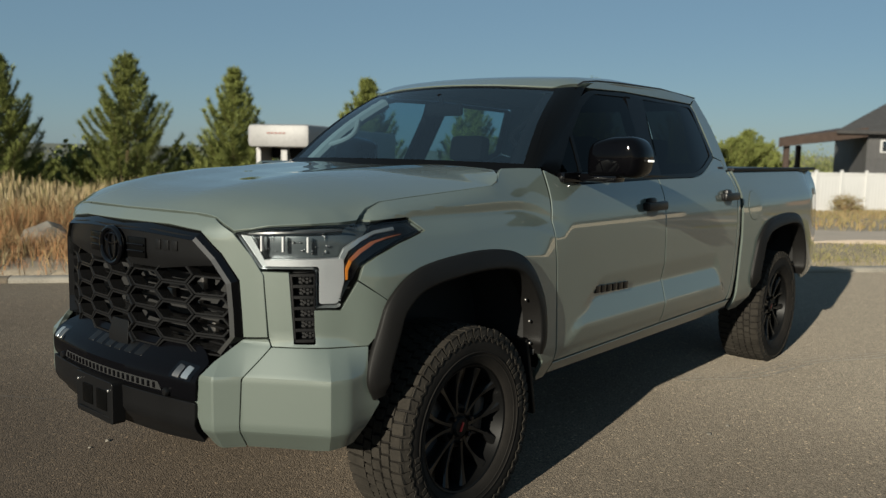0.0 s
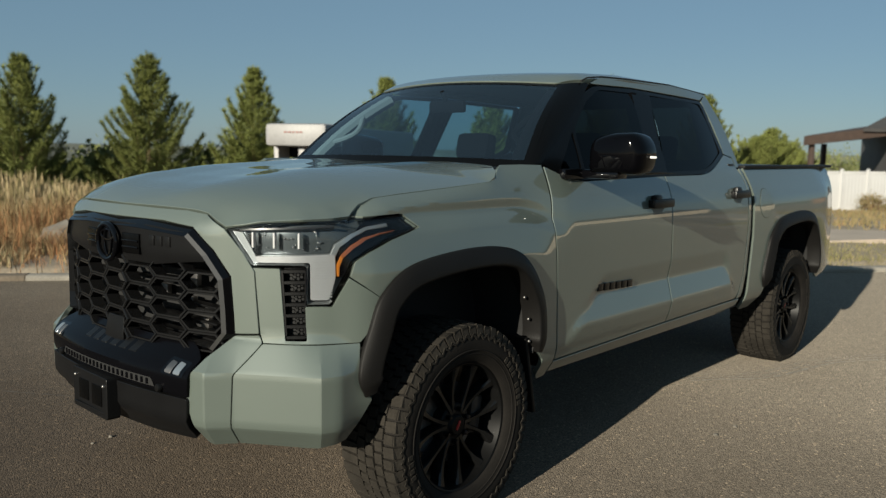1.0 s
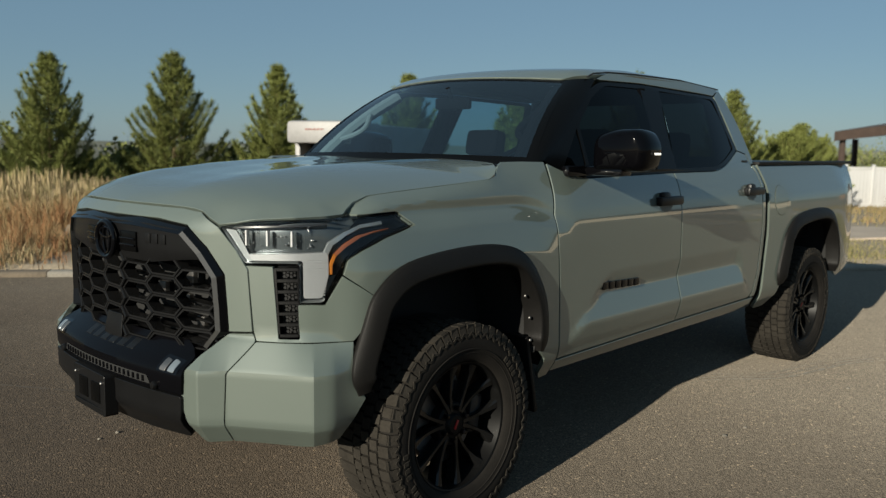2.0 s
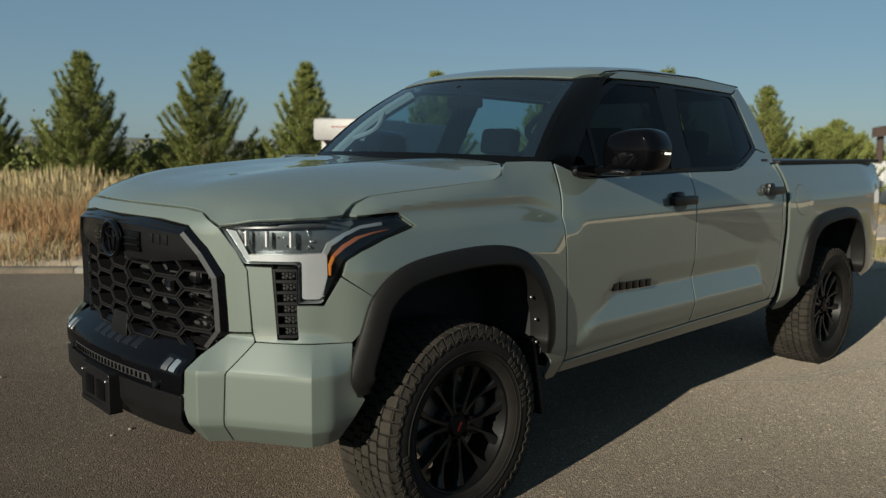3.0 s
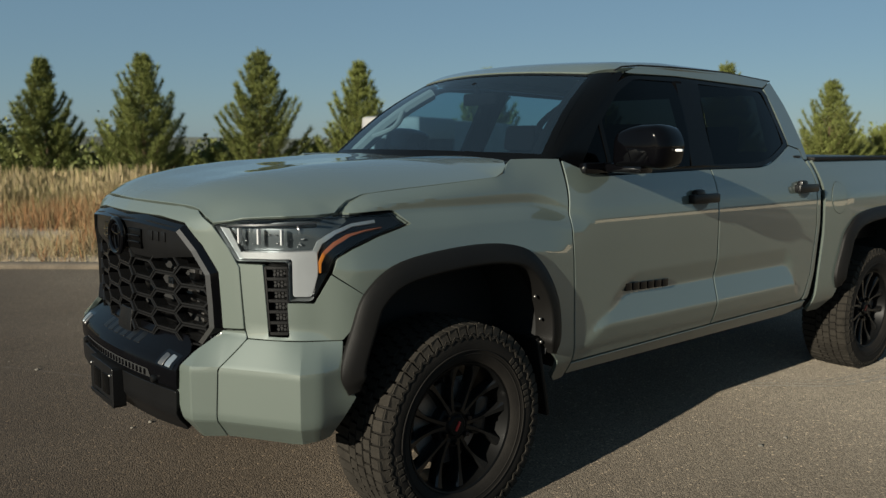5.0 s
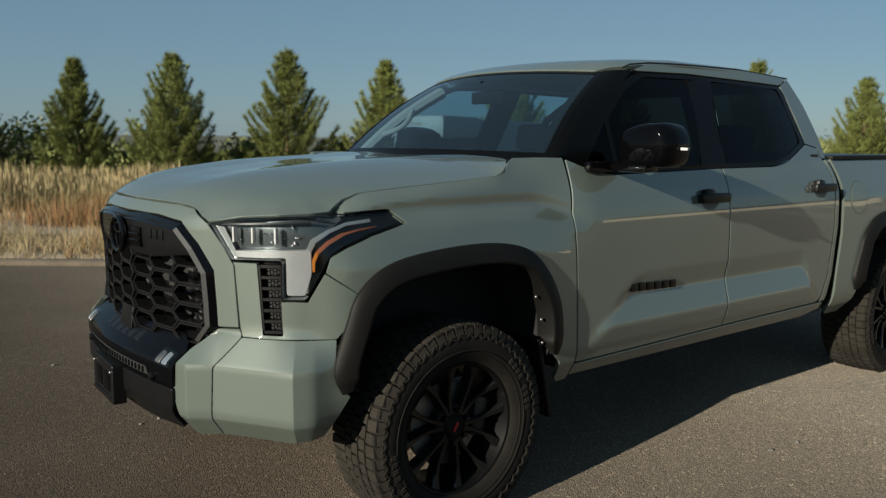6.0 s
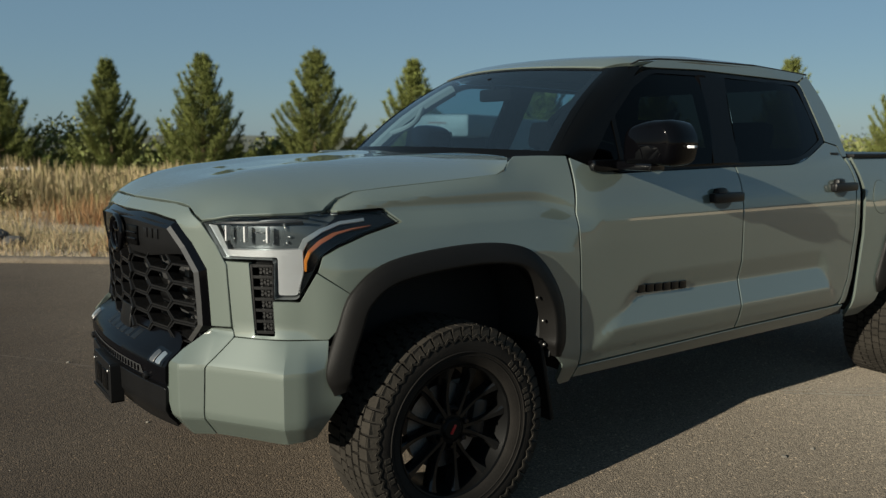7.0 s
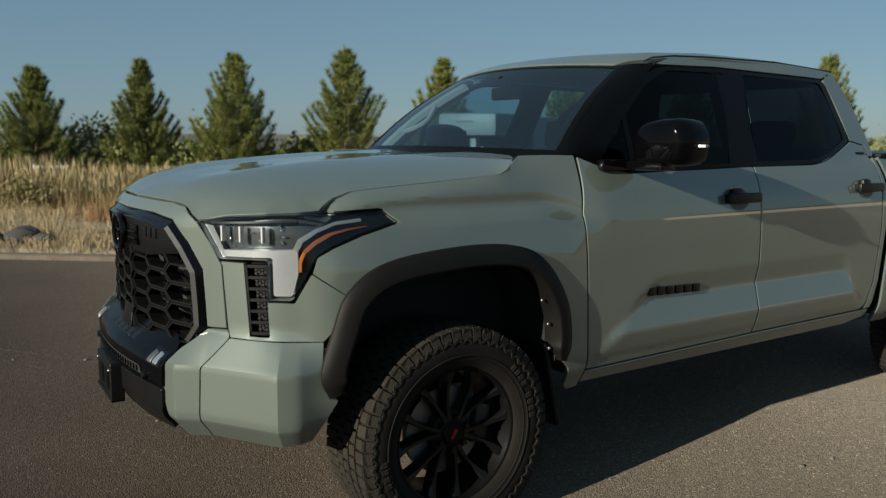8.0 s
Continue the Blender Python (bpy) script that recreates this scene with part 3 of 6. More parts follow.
        bm.faces.new(rows[0]), bm.faces.new(rows[-1][::-1])
        bmesh.ops.recalc_face_normals(bm, faces=bm.faces[:])
        flare = part(name, bm, GRAIN, truck, "grained black plastic wheel arch flare", 50)
        # inner liner of the wheel well
        bm = bmesh.new()
        rows = []
        for p in under_arch(arch, 0.10 if name == "front_flare" else 0.1):
            rows.append([bm.verts.new((p[0], sg * y, p[1] + (0.02 if y < 0.9 else 0))) for y in (0.965, 0.9, 0.5)])
        for a, b in zip(rows, rows[1:]):
            for k in range(2):
                bm.faces.new((a[k], a[k + 1], b[k + 1], b[k]))
        part("wheel_well_liner", bm, DARK, truck)
        if name == "front_flare":
            # screws along the rear of the arch and a mud flap
            for z in (0.66, 0.76, 0.86):
                bm = bmesh.new()
                bmesh.ops.create_uvsphere(bm, u_segments=10, v_segments=6, radius=0.008)
                q = 0.452 - 0.06 * smooth(0.7, 0.95, z)
                bmesh.ops.transform(bm, matrix=pose(q, sg * 0.962, z), verts=bm.verts[:])
                part("screw", bm, STEEL, flare)
        bm = bmesh.new()
        box(bm, (arch[-1][0] - 0.055, sg * 0.86, 0.50), (0.022, 0.2, 0.36), 0.008, pose(0, 0, 0, 0, -12, 0))
        part("mud_guard", bm, GRAIN, truck)
    # door handles
    for door, hx, hz in ((front_door, 1.62, 1.222), (rear_door, 2.70, 1.24)):
        p = body(hx, hz)
        bm = bmesh.new()
        box(bm, (p.x, sg * (abs(p.y) + 0.027), hz), (0.235, 0.026, 0.048), 0.012)
        handle = part("door_handle", bm, SATIN, door, "satin black door handle")
        bm = bmesh.new()
        box(bm, (p.x - 0.045, sg * (abs(p.y) + 0.012), hz + 0.02), (0.075, 0.04, 0.055), 0.018)
        part("lock_cover", bm, SATIN, door)
        for dx, w in ((-0.09, 0.045), (0.095, 0.05)):
            bm = bmesh.new()
            box(bm, (p.x + dx, sg * (abs(p.y) + 0.010), hz), (w, 0.032, 0.044), 0.01)
            part("handle_mount", bm, SATIN, door)
        # flat disc in darkened paint for the shade in the handle's cup
        cup = [(hx - 0.01 + 0.075 * math.cos(a), hz - 0.008 + 0.05 * math.sin(a)) for a in np.linspace(0, 2 * math.pi, 24, endpoint=False)]
        skin("handle_recess_shade", cup, lambda s, z: body(s, z, 0.0012), SHADE, door, thick=0, chamfer=0, gap=0, **kw)
    # cab side above the belt: black frame, glass, roof rail, rear pillar
    DLO = rounded([(0.655, 1.432), (0.80, 1.372), (0.95, 1.352), (2.28, 1.371, 0.1), (2.44, 1.405, 0.1), (2.665, 1.488, 0.03), (2.60, 1.818, 0.04), (1.7, 1.838), (1.29, 1.828, 0.06), (1.13, 1.765), (0.957, 1.632), (0.75, 1.497)], 0.01)
    shell = part_frame("window_surround", DLO, [
        rounded([(0.99, 1.375), (1.60, 1.383), (1.682, 1.815), (1.32, 1.812, 0.06), (1.16, 1.735), (0.99, 1.60)], 0.015),
        rounded([(1.80, 1.388), (2.27, 1.392, 0.1), (2.42, 1.425, 0.1), (2.615, 1.50, 0.02), (2.555, 1.80, 0.03), (1.885, 1.815)], 0.015),
        rounded([(0.79, 1.40), (0.965, 1.377), (0.965, 1.585)], 0.01)], cabin, PILLAR, truck, far)
    for o in ([(0.985, 1.37), (1.605, 1.378), (1.687, 1.82), (1.31, 1.817), (1.15, 1.742), (0.985, 1.605)],
              [(1.795, 1.383), (2.28, 1.387), (2.43, 1.42), (2.625, 1.495), (2.56, 1.806), (1.88, 1.82)],
              [(0.785, 1.395), (0.97, 1.372), (0.97, 1.59)]):
        # far panes take the brightened copy of the glass
        pane = skin("side_window", rounded(o, 0.015), lambda x, z: cabin(x, z, -0.006), FAR_TINT if far else TINT, shell, step=0.06, thick=0, chamfer=0, gap=0, label="tinted side window", toward=(0, 1, 0) if far else None, **kw)
    skin("roof_rail", rounded([(1.262, 1.84), (1.31, 1.838), (1.7, 1.846), (2.60, 1.826), (2.74, 1.872), (2.2, 1.896), (1.7, 1.893), (1.42, 1.884)], 0.005), cabin, PAINT, truck, thick=0.03, **kw)
    skin("rear_pillar", rounded([(2.607, 1.82), (2.676, 1.491), (2.808, 1.468), (2.838, 1.404), (2.885, 1.404), (2.872, 1.47), (2.80, 1.72), (2.735, 1.868)], 0.006), cabin, PAINT, truck, gap=0.0004, chamfer=0, **kw)
    bm = bmesh.new()
    p = flank(2.745, 1.425)
    box(bm, (2.745, sg * abs(p.y), 1.422), (0.085, 0.012, 0.014), 0.002)
    part("pillar_badge", bm, SATIN, truck)


def part_frame(name, outline, holes, fn, mat, parent, far):
    """A panel with openings: the outline and the holes filled between them."""
    bm = bmesh.new()
    edges = []
    for loop in [outline] + holes:
        vs = [bm.verts.new((a, b, 0)) for a, b in loop]
        edges += [bm.edges.new((vs[i - 1], vs[i])) for i in range(len(vs))]
    bmesh.ops.triangle_fill(bm, use_beauty=True, use_dissolve=False, edges=edges)
    for v in bm.verts:
        v.co = fn(v.co.x, v.co.y)
        if far:
            v.co.y = -v.co.y
    bm.normal_update()
    mid = sum((v.co for v in bm.verts), Vector()) / len(bm.verts)
    if sum((f.normal * f.calc_area() for f in bm.faces), Vector()).dot(mid - CORE) < 0:
        bmesh.ops.reverse_faces(bm, faces=bm.faces[:])
    bm.normal_update()
    norm = {v: v.normal.copy() for v in bm.verts}
    made = bmesh.ops.extrude_edge_only(bm, edges=[e for e in bm.edges if e.is_boundary])["geom"]
    for v in [g for g in made if isinstance(g, bmesh.types.BMVert)]:
        for e in v.link_edges:
            w = e.other_vert(v)
            if w in norm:
                v.co = w.co - norm[w] * 0.02
                break
    return part(name, bm, mat, parent, "", 40)


for far_side in (False, True):
    build_side(far_side)

# hood
_half = [(p.x, min(p.y, -0.002)) for p in _rim[:-2]] + [(0.295, -0.874), (0.335, -0.85), (0.36, -0.82), (0.395, -0.78), (0.44, -0.70), (0.455, -0.4)]
_hood = _half + [(x, -y) for x, y in reversed(_half)]
skin("hood", _hood, hood_top, PAINT, truck, step=0.02, toward=(0, 0, 1))
bm = bmesh.new()
box(bm, (0.50, 0, 1.385), (0.26, 1.62, 0.06), 0.01)
part("cowl", bm, SATIN, truck)

# roof, windscreen and pillars
skin("roof", rounded([(0.977 + 0.14 * (y / 0.665) ** 2, y) for y in np.linspace(0.63, -0.63, 15)] + [(1.25, -0.69), (1.7, -0.70), (2.5, -0.69), (2.76, -0.64), (2.79, 0), (2.76, 0.64), (2.5, 0.69), (1.7, 0.70), (1.25, 0.69)], 0.02), roof_top, PAINT, truck, step=0.03, toward=(0, 0, 1), gap=0)
screen = skin("windscreen", rounded([(-0.97, -0.02), (0.97, -0.02), (0.99, 0.5), (0.985, 0.97), (-0.985, 0.97), (-0.99, 0.5)], 0.03), screen_at, SCREEN, truck, step=0.08, thick=0, chamfer=0, gap=0, label="clear windscreen reflecting blue sky", toward=(-1, 0, 1))
screen.visible_shadow = False
for far_side in (False, True):
    def pillar_at(u, v):
        a, b = screen_at(-0.985, v, 0.004), cabin(0.66 + 0.60 * v, 1.432 + 0.405 * v, 0.001)
        p = a + (b - a) * u
        return p + Vector((-0.006, -0.008, 0.004)) * math.sin(math.pi * u)
    skin("windscreen_pillar", [(0, -0.01), (1, 0.0), (1, 0.5), (1, 1.0), (0, 1.0), (0, 0.5)], pillar_at, PILLAR, truck, step=0.1, far=far_side, thick=0.02, gap=0, chamfer=0)
for a0, a1 in ((-1.0, -0.955), (0.955, 1.0)):
    skin("windscreen_side_border", [(a0, 0), (a1, 0), (a1, 1), (a0, 1)], lambda a, v: screen_at(a, v, 0.002), PILLAR, truck, step=0.06, thick=0.01, gap=0, chamfer=0, toward=(-1, 0, 1))
skin("windscreen_border", [(-1, 0.955), (1, 0.955), (1, 1.0), (-1, 1.0)], lambda a, v: screen_at(a, v, 0.002), PILLAR, truck, step=0.06, thick=0.01, gap=0, chamfer=0, toward=(-1, 0, 1))
skin("windscreen_lower_border", [(-1, -0.03), (1, -0.03), (1, 0.045), (-1, 0.045)], lambda a, v: screen_at(a, v, 0.002), PILLAR, truck, step=0.06, thick=0.01, gap=0, chamfer=0, toward=(-1, 0, 1))


for sg in (-1, 1):
    ditch = [Vector((x, sg * (abs(cabin(x, 1.884).y) + 0.001), z + 0.001)) for x, z in ((1.20, 1.845), (1.27, 1.868), (1.42, 1.884), (1.7, 1.893), (2.2, 1.896), (2.74, 1.872))]
    ditch = [Vector((p.x, sg * abs(cabin(p.x, p.z).y), p.z)) for p in ditch]
    part("roof_ditch", tube(ditch, 0.0045, 6), DARK, truck)


def back_at(y, z):
    return Vector((2.79 + (1.87 - z) * 0.22 - 0.08 * (y / 0.75) ** 2, y, z))


part_frame("cab_back", rounded([(-0.86, 1.36), (0.86, 1.36), (0.66, 1.87), (-0.66, 1.87)], 0.02), [rounded([(-0.66, 1.44), (0.66, 1.44), (0.58, 1.80), (-0.58, 1.80)], 0.04)], back_at, PAINT, truck, False)
pane = skin("rear_window", rounded([(-0.67, 1.43), (0.67, 1.43), (0.59, 1.81), (-0.59, 1.81)], 0.04), back_at, glass("rear_glass", (0.62, 0.74, 0.78)), truck, step=0.1, thick=0, chamfer=0, gap=0, toward=(-1, 0, 0))


# ---- truck: nose ----
OPENING = [(-0.455, 1.202), (-0.535, 1.126), (-0.592, 1.036), (-0.60, 0.92), (-0.603, 0.832), (-0.545, 0.752)]


# surround: a band over the grille and down its sides
_left = [(-0.606, 0.836), (-0.690, 0.842), (-0.677, 1.061), (-0.64, 1.122), (-0.575, 1.203), (-0.495, 1.250), (-0.4, 1.259), (0.0, 1.262)]
_inner = [(0.0, 1.220), (-0.3, 1.219), (-0.455, 1.204), (-0.535, 1.128), (-0.594, 1.037), (-0.602, 0.92)]
_band = _left + [(-y, z) for y, z in reversed(_left[:-1])] + [(-y, z) for y, z in reversed(_inner[1:])] + _inner
surround = skin("grille_surround", _band, lambda y, z: nose(y, z, 0.006), PAINT, truck, step=0.03, thick=0.05, toward=(-1, 0, 0))

grille = skin("grille", rounded([(-0.60, 1.22), (0.60, 1.22), (0.62, 0.74), (-0.62, 0.74)], 0.02), lambda y, z: nose(y, z if z > 0.85 else 0.85, -0.16) + Vector((0, 0, min(0, z - 0.85))), DARK, truck, step=0.1, toward=(-1, 0, 0), thick=0.01, label="black honeycomb grille")
_open = OPENING + [(-y, z) for y, z in reversed(OPENING)]
_open = [(-0.2, 1.219)] + _open[:] + [(0.2, 1.219)]


def flat_nose(y, z, out=0.0):
    """The grille's own gently curved face, which runs on straight below."""
    p = nose(y, 1.0, out)
    p.z = z
    return p


GUN = material("dark_gunmetal_plastic", (0.022, 0.022, 0.022), 0.3, metal=0.3, vary=0.1)
PIANO = material("black_bumper_paint", (0.0022, 0.0022, 0.0028), 0.2, spec=0.09)

_in1, _in2 = shrunk(_open, 0.020), shrunk(_open, 0.031)


# for the bevel's sides only: their sunlight is put into a lighter gunmetal
SUNLIT_BEVEL = material("sunlit_gunmetal", (0.115, 0.112, 0.108), 0.4, metal=0.35, vary=0.1)
CELL = material("semi_gloss_grille_black", (0.008, 0.008, 0.0082), 0.27, vary=0.2, fine=700, spec=0.42)


def grille_strip(name, mat, outer, a, inner, b, keep, label=""):
    """Faces between two outlines of the grille's frame, each at its own depth."""
    bm = bmesh.new()
    p, q = [bm.verts.new(flat_nose(*v, a)) for v in outer], [bm.verts.new(flat_nose(*v, b)) for v in inner]
    for k in range(len(p)):
        if keep(outer[k - 1][0], outer[k][0]):
            bm.faces.new((p[k - 1], p[k], q[k], q[k - 1]))
    bmesh.ops.delete(bm, geom=[v for v in bm.verts if not v.link_faces], context="VERTS")
    bmesh.ops.recalc_face_normals(bm, faces=bm.faces[:])
    if sum(f.normal.x for f in bm.faces) > 0:
        bmesh.ops.reverse_faces(bm, faces=bm.faces[:])
    part(name, bm, mat, grille, label, 10)


grille_strip("grille_rim", GLOSS, _open, -0.004, _in1, 0.020, lambda y0, y1: True)
# sides in the sunlit tone, the top of the same bevel in gloss black
for sg in (-1, 1):
    grille_strip("grille_bevel", SUNLIT_BEVEL, _in1, 0.020, _in2, 0.032, lambda y0, y1: min(y0 * sg, y1 * sg) > 0.42, "inner side bevel of the grille, sunlight put into lighter gunmetal")
grille_strip("grille_bevel_top", GLOSS, _in1, 0.020, _in2, 0.032, lambda y0, y1: not (min(y0, y1) > 0.42 or max(y0, y1) < -0.42))
grille_strip("grille_frame_wall", CELL, _in2, 0.032, shrunk(_in2, 0.003), -0.03, lambda y0, y1: True)
# honeycomb cells
bm = bmesh.new()
hex_o = [(0.099, 0), (0.063, 0.0357), (-0.063, 0.0357), (-0.099, 0), (-0.063, -0.0357), (0.063, -0.0357)]
hex_i = [(p[0] * 0.91, p[1] * 0.78) for p in hex_o]
hex_b = [(p[0] * 0.93, p[1] * 0.86) for p in hex_o]
loops = [[bm.verts.new((x, y, z)) for y, z in h] for x, h in ((0.045, hex_o), (0.004, hex_o), (0.0, [(a * 0.98, b * 0.95) for a, b in hex_o]), (0.0, hex_i), (0.05, hex_b))]
for a, b in zip(loops, loops[1:]):
    for k in range(6):
        bm.faces.new((a[k - 1], a[k], b[k], b[k - 1]))
bmesh.ops.recalc_face_normals(bm, faces=bm.faces[:])
first = part("hex_cell", bm, CELL, grille, "", 20)
cells = []
for c in range(-4, 5):
    for r in range(-1, 6):
        y, z = c * 0.162, 1.046 - r * 0.0715 - (0.0357 if c % 2 else 0)
        lim = 0.60 - max(0, z - 1.0) * 0.6 - max(0, 0.84 - z) * 0.8
        if abs(y) < lim + 0.01 and 0.745 < z < 1.06:
            cells.append((y, z))
for i, (y, z) in enumerate(cells):
    ob = first if i == 0 else new("hex_cell", first.data)
    ob.parent = grille
    p, q = flat_nose(y, z, 0.006), flat_nose(y + 0.02, z, 0.006)
    ob.matrix_basis = Matrix.Translation(p) @ Matrix.Rotation(-math.atan2(q.x - p.x, 0.02), 4, "Z")
# fine vanes deep behind the cells
for z in (0.79, 0.85, 0.91, 0.97, 1.03):
    bm = bmesh.new()
    box(bm, (-0.80, 0, z), (0.04, 1.0, 0.008), 0.002)
    part("inner_vane", bm, SATIN, grille)
for y, z, h in ((-0.33, 0.99, 0.06), (-0.30, 0.90, 0.06), (-0.12, 0.93, 0.05), (0.18, 0.88, 0.05), (-0.40, 0.84, 0.04), (0.30, 0.98, 0.04)):
    bm = bmesh.new()
    box(bm, (-0.795, y, z), (0.02, 0.05, h), 0.004)
    part("condenser_fitting", bm, STEEL, grille)
# sensor cover at the foot of the grille
sensor = skin("sensor_cover", rounded([(-0.07, 0.745), (-0.06, 0.835), (0.06, 0.835), (0.07, 0.745)], 0.01), lambda y, z: flat_nose(y, z, 0.01 + 0.012 * smooth(0.84, 0.76, z)), SATIN, grille, step=0.03, thick=0.05, gap=0, toward=(-1, 0, 0))
# upper bar
bar = skin("upper_bar", rounded([(-0.42, 1.075), (-0.51, 1.085), (-0.515, 1.115), (-0.435, 1.185), (-0.25, 1.20), (0.25, 1.20), (0.435, 1.185), (0.515, 1.115), (0.51, 1.085), (0.42, 1.075), (0.26, 1.055), (-0.26, 1.055)], 0.008), lambda y, z: flat_nose(y, z, 0.018 - 0.014 * smooth(1.10, 1.06, z)), SATIN, grille, step=0.03, thick=0.05, gap=0, toward=(-1, 0, 0), label="satin black upper grille bar")
for sg in (-1, 1):
    # black block on the bar, painted shade for a deep slot
    bm = bmesh.new()
    p = flat_nose(0.145 * sg, 1.125, 0.0215)
    box(bm, p, (0.012, 0.105, 0.075), 0.003, pose(0, 0, 0, 0, 0, -6 * sg))
    part("slot", bm, PILLAR, bar)
    for k in (-1, 1):
        bm = bmesh.new()
        box(bm, p + Vector((-0.006, 0, 0.012 * k - 0.002)), (0.012, 0.10, 0.008), 0.002, pose(0, 0, 0, 0, 0, -6 * sg))
        part("slot_vane", bm, GLOSS, bar)
# plain oval emblem and blank bars where the lettering is
bm = tube([(-0.968, 0.072 * math.cos(a), 1.122 + 0.067 * math.sin(a)) for a in np.linspace(0, 2 * math.pi, 40, endpoint=False)], 0.0105, 10, closed=True)
emblem = part("emblem", bm, GLOSS, bar, "gloss black oval emblem ring")
bm = bmesh.new()
bmesh.ops.create_circle(bm, cap_ends=True, segments=40, radius=1.0)
bmesh.ops.transform(bm, matrix=pose(-0.957, 0, 1.122, 0, -90, 0) @ Matrix.Diagonal((0.06, 0.066, 1, 1)), verts=bm.verts[:])
part("emblem_disc", bm, SATIN, emblem)
bm = tube([(-0.965, 0.026 * math.cos(a), 1.122 + 0.055 * math.sin(a)) for a in np.linspace(0, 2 * math.pi, 32, endpoint=False)], 0.0055, 8, closed=True)
part("emblem_oval", bm, GLOSS, emblem)
bm = tube([(-0.965, 0.05 * math.cos(a), 1.148 + 0.019 * math.sin(a)) for a in np.linspace(0, 2 * math.pi, 32, endpoint=False)], 0.0055, 8, closed=True)
part("emblem_oval", bm, GLOSS, emblem)
for k in range(3):
    bm = bmesh.new()
    y = -0.265 - 0.042 * k
    box(bm, flat_nose(y, 1.145, 0.020), (0.006, 0.026, 0.036), 0.002, pose(0, 0, 0, 0, 0, 10))
    part("blank_letter_bar", bm, SATIN, bar)


# ---- truck: bumper ----
def bump_at(y, z, out=0.0):
    """The black centre of the bumper stands a little out of the painted skin."""
    p = nose(y, min(z, 0.70), 0.0)
    x = -1.0 + 0.19 * abs(y) ** 2 + out * -1
    return Vector((x + 0.10 * smooth(0.69, 0.79, z) - 0.012 * smooth(0.6, 0.64, z) + 0.05 * smooth(0.53, 0.45, z), y, z))


bumper = skin("bumper", rounded([(-0.522, 0.615), (-0.528, 0.67), (-0.528, 0.745), (-0.44, 0.79), (0.44, 0.79), (0.528, 0.745), (0.528, 0.67), (0.522, 0.615)], 0.01), bump_at, PIANO, truck, step=0.025, thick=0.06, gap=0, toward=(-1, 0, 0.4), label="gloss black upper bumper")
skin("bumper_valance", rounded([(-0.524, 0.612), (0.524, 0.612), (0.522, 0.56), (0.512, 0.455), (0.3, 0.447), (-0.3, 0.447), (-0.512, 0.455), (-0.522, 0.56)], 0.012), lambda y, z: bump_at(y, z, 0.012), SATIN, truck, step=0.025, thick=0.08, gap=0, toward=(-1, 0, 0), label="satin black lower bumper")
# lower intake slot with fine mesh bars; its shaded depth is a flat dark sheet
slot = skin("bumper_slot", rounded([(-0.36, 0.632), (-0.34, 0.662), (0.34, 0.662), (0.36, 0.632)], 0.006), lambda y, z: bump_at(y, z, 0.002), DARK, bumper, step=0.04, thick=0, chamfer=0, gap=0, toward=(-1, 0, 0))
for k in range(22):
    bm = bmesh.new()
    box(bm, bump_at(-0.32 + 0.0305 * k, 0.647, 0.003), (0.006, 0.012, 0.022), 0.002)
    part("slot_bar", bm, GLOSS, slot)
# plain bars in place of the stamped name
for k in range(6):
    y = 0.175 - 0.07 * k
    skin("blank_letter_bar", rounded([(y - 0.023, 0.728), (y + 0.023, 0.728), (y + 0.023, 0.760), (y - 0.023, 0.760)], 0.004), lambda q, z: bump_at(q, z, 0.0015), SATIN, bumper, step=0.02, thick=0.004, gap=0, toward=(-1, 0, 0.4))
for sg in (-1, 1):
    # fog lamps set flush into the bumper
    o = rounded([(0.395, 0.688), (0.505, 0.684), (0.512, 0.735), (0.40, 0.742)], 0.008)
    o = o if sg > 0 else [(-y, z) for y, z in reversed(o)]
    fog = skin("fog_lamp", o, lambda y, z: bump_at(y, z, 0.001), GLOSS, bumper, step=0.02, thick=0.01, gap=0, toward=(-1, 0, 0.2), label="small rectangular fog lamp")
    for a0, a1 in ((0.415, 0.447), (0.458, 0.49)):
        q = rounded([(a0, 0.695), (a1, 0.693), (a1, 0.730), (a0, 0.734)], 0.006)
        q = q if sg > 0 else [(-y, z) for y, z in reversed(q)]
        skin("fog_reflector", q, lambda y, z: bump_at(y, z, 0.004), STEEL if a0 < 0.43 else SILVER, fog, step=0.012, thick=0.004, gap=0, toward=(-1, 0, 0.2))
    # parking sensor
    bm = lathe([(0.0, -0.006), (0.012, -0.005), (0.015, 0.0), (0.015, 0.01)], 20)
    bmesh.ops.transform(bm, matrix=Matrix.Translation(bump_at(0.385 * sg, 0.632, 0.008)) @ pose(0, 0, 0, 0, 0, -90), verts=bm.verts[:])
    part("parking_sensor", bm, SATIN, bumper)
# empty number plate bracket, a little off the middle
bracket = skin("plate_bracket", rounded([(-0.125, 0.463), (-0.125, 0.622), (0.172, 0.622), (0.172, 0.463)], 0.012), lambda y, z: Vector((-1.045 + 0.04 * y, y, z)), SATIN, truck, step=0.1, thick=0.05, gap=0, toward=(-1, 0, 0), label="empty black number plate bracket")
for k in (0, 1):
    # black block on the bracket for the shade inside its opening
    bm = bmesh.new()
    box(bm, (-1.0465 + 0.04 * (-0.05 + 0.12 * k), -0.045 + 0.115 * k, 0.546), (0.006, 0.078, 0.078), 0.003)
    part("bracket_opening_shade", bm, PILLAR, bracket)
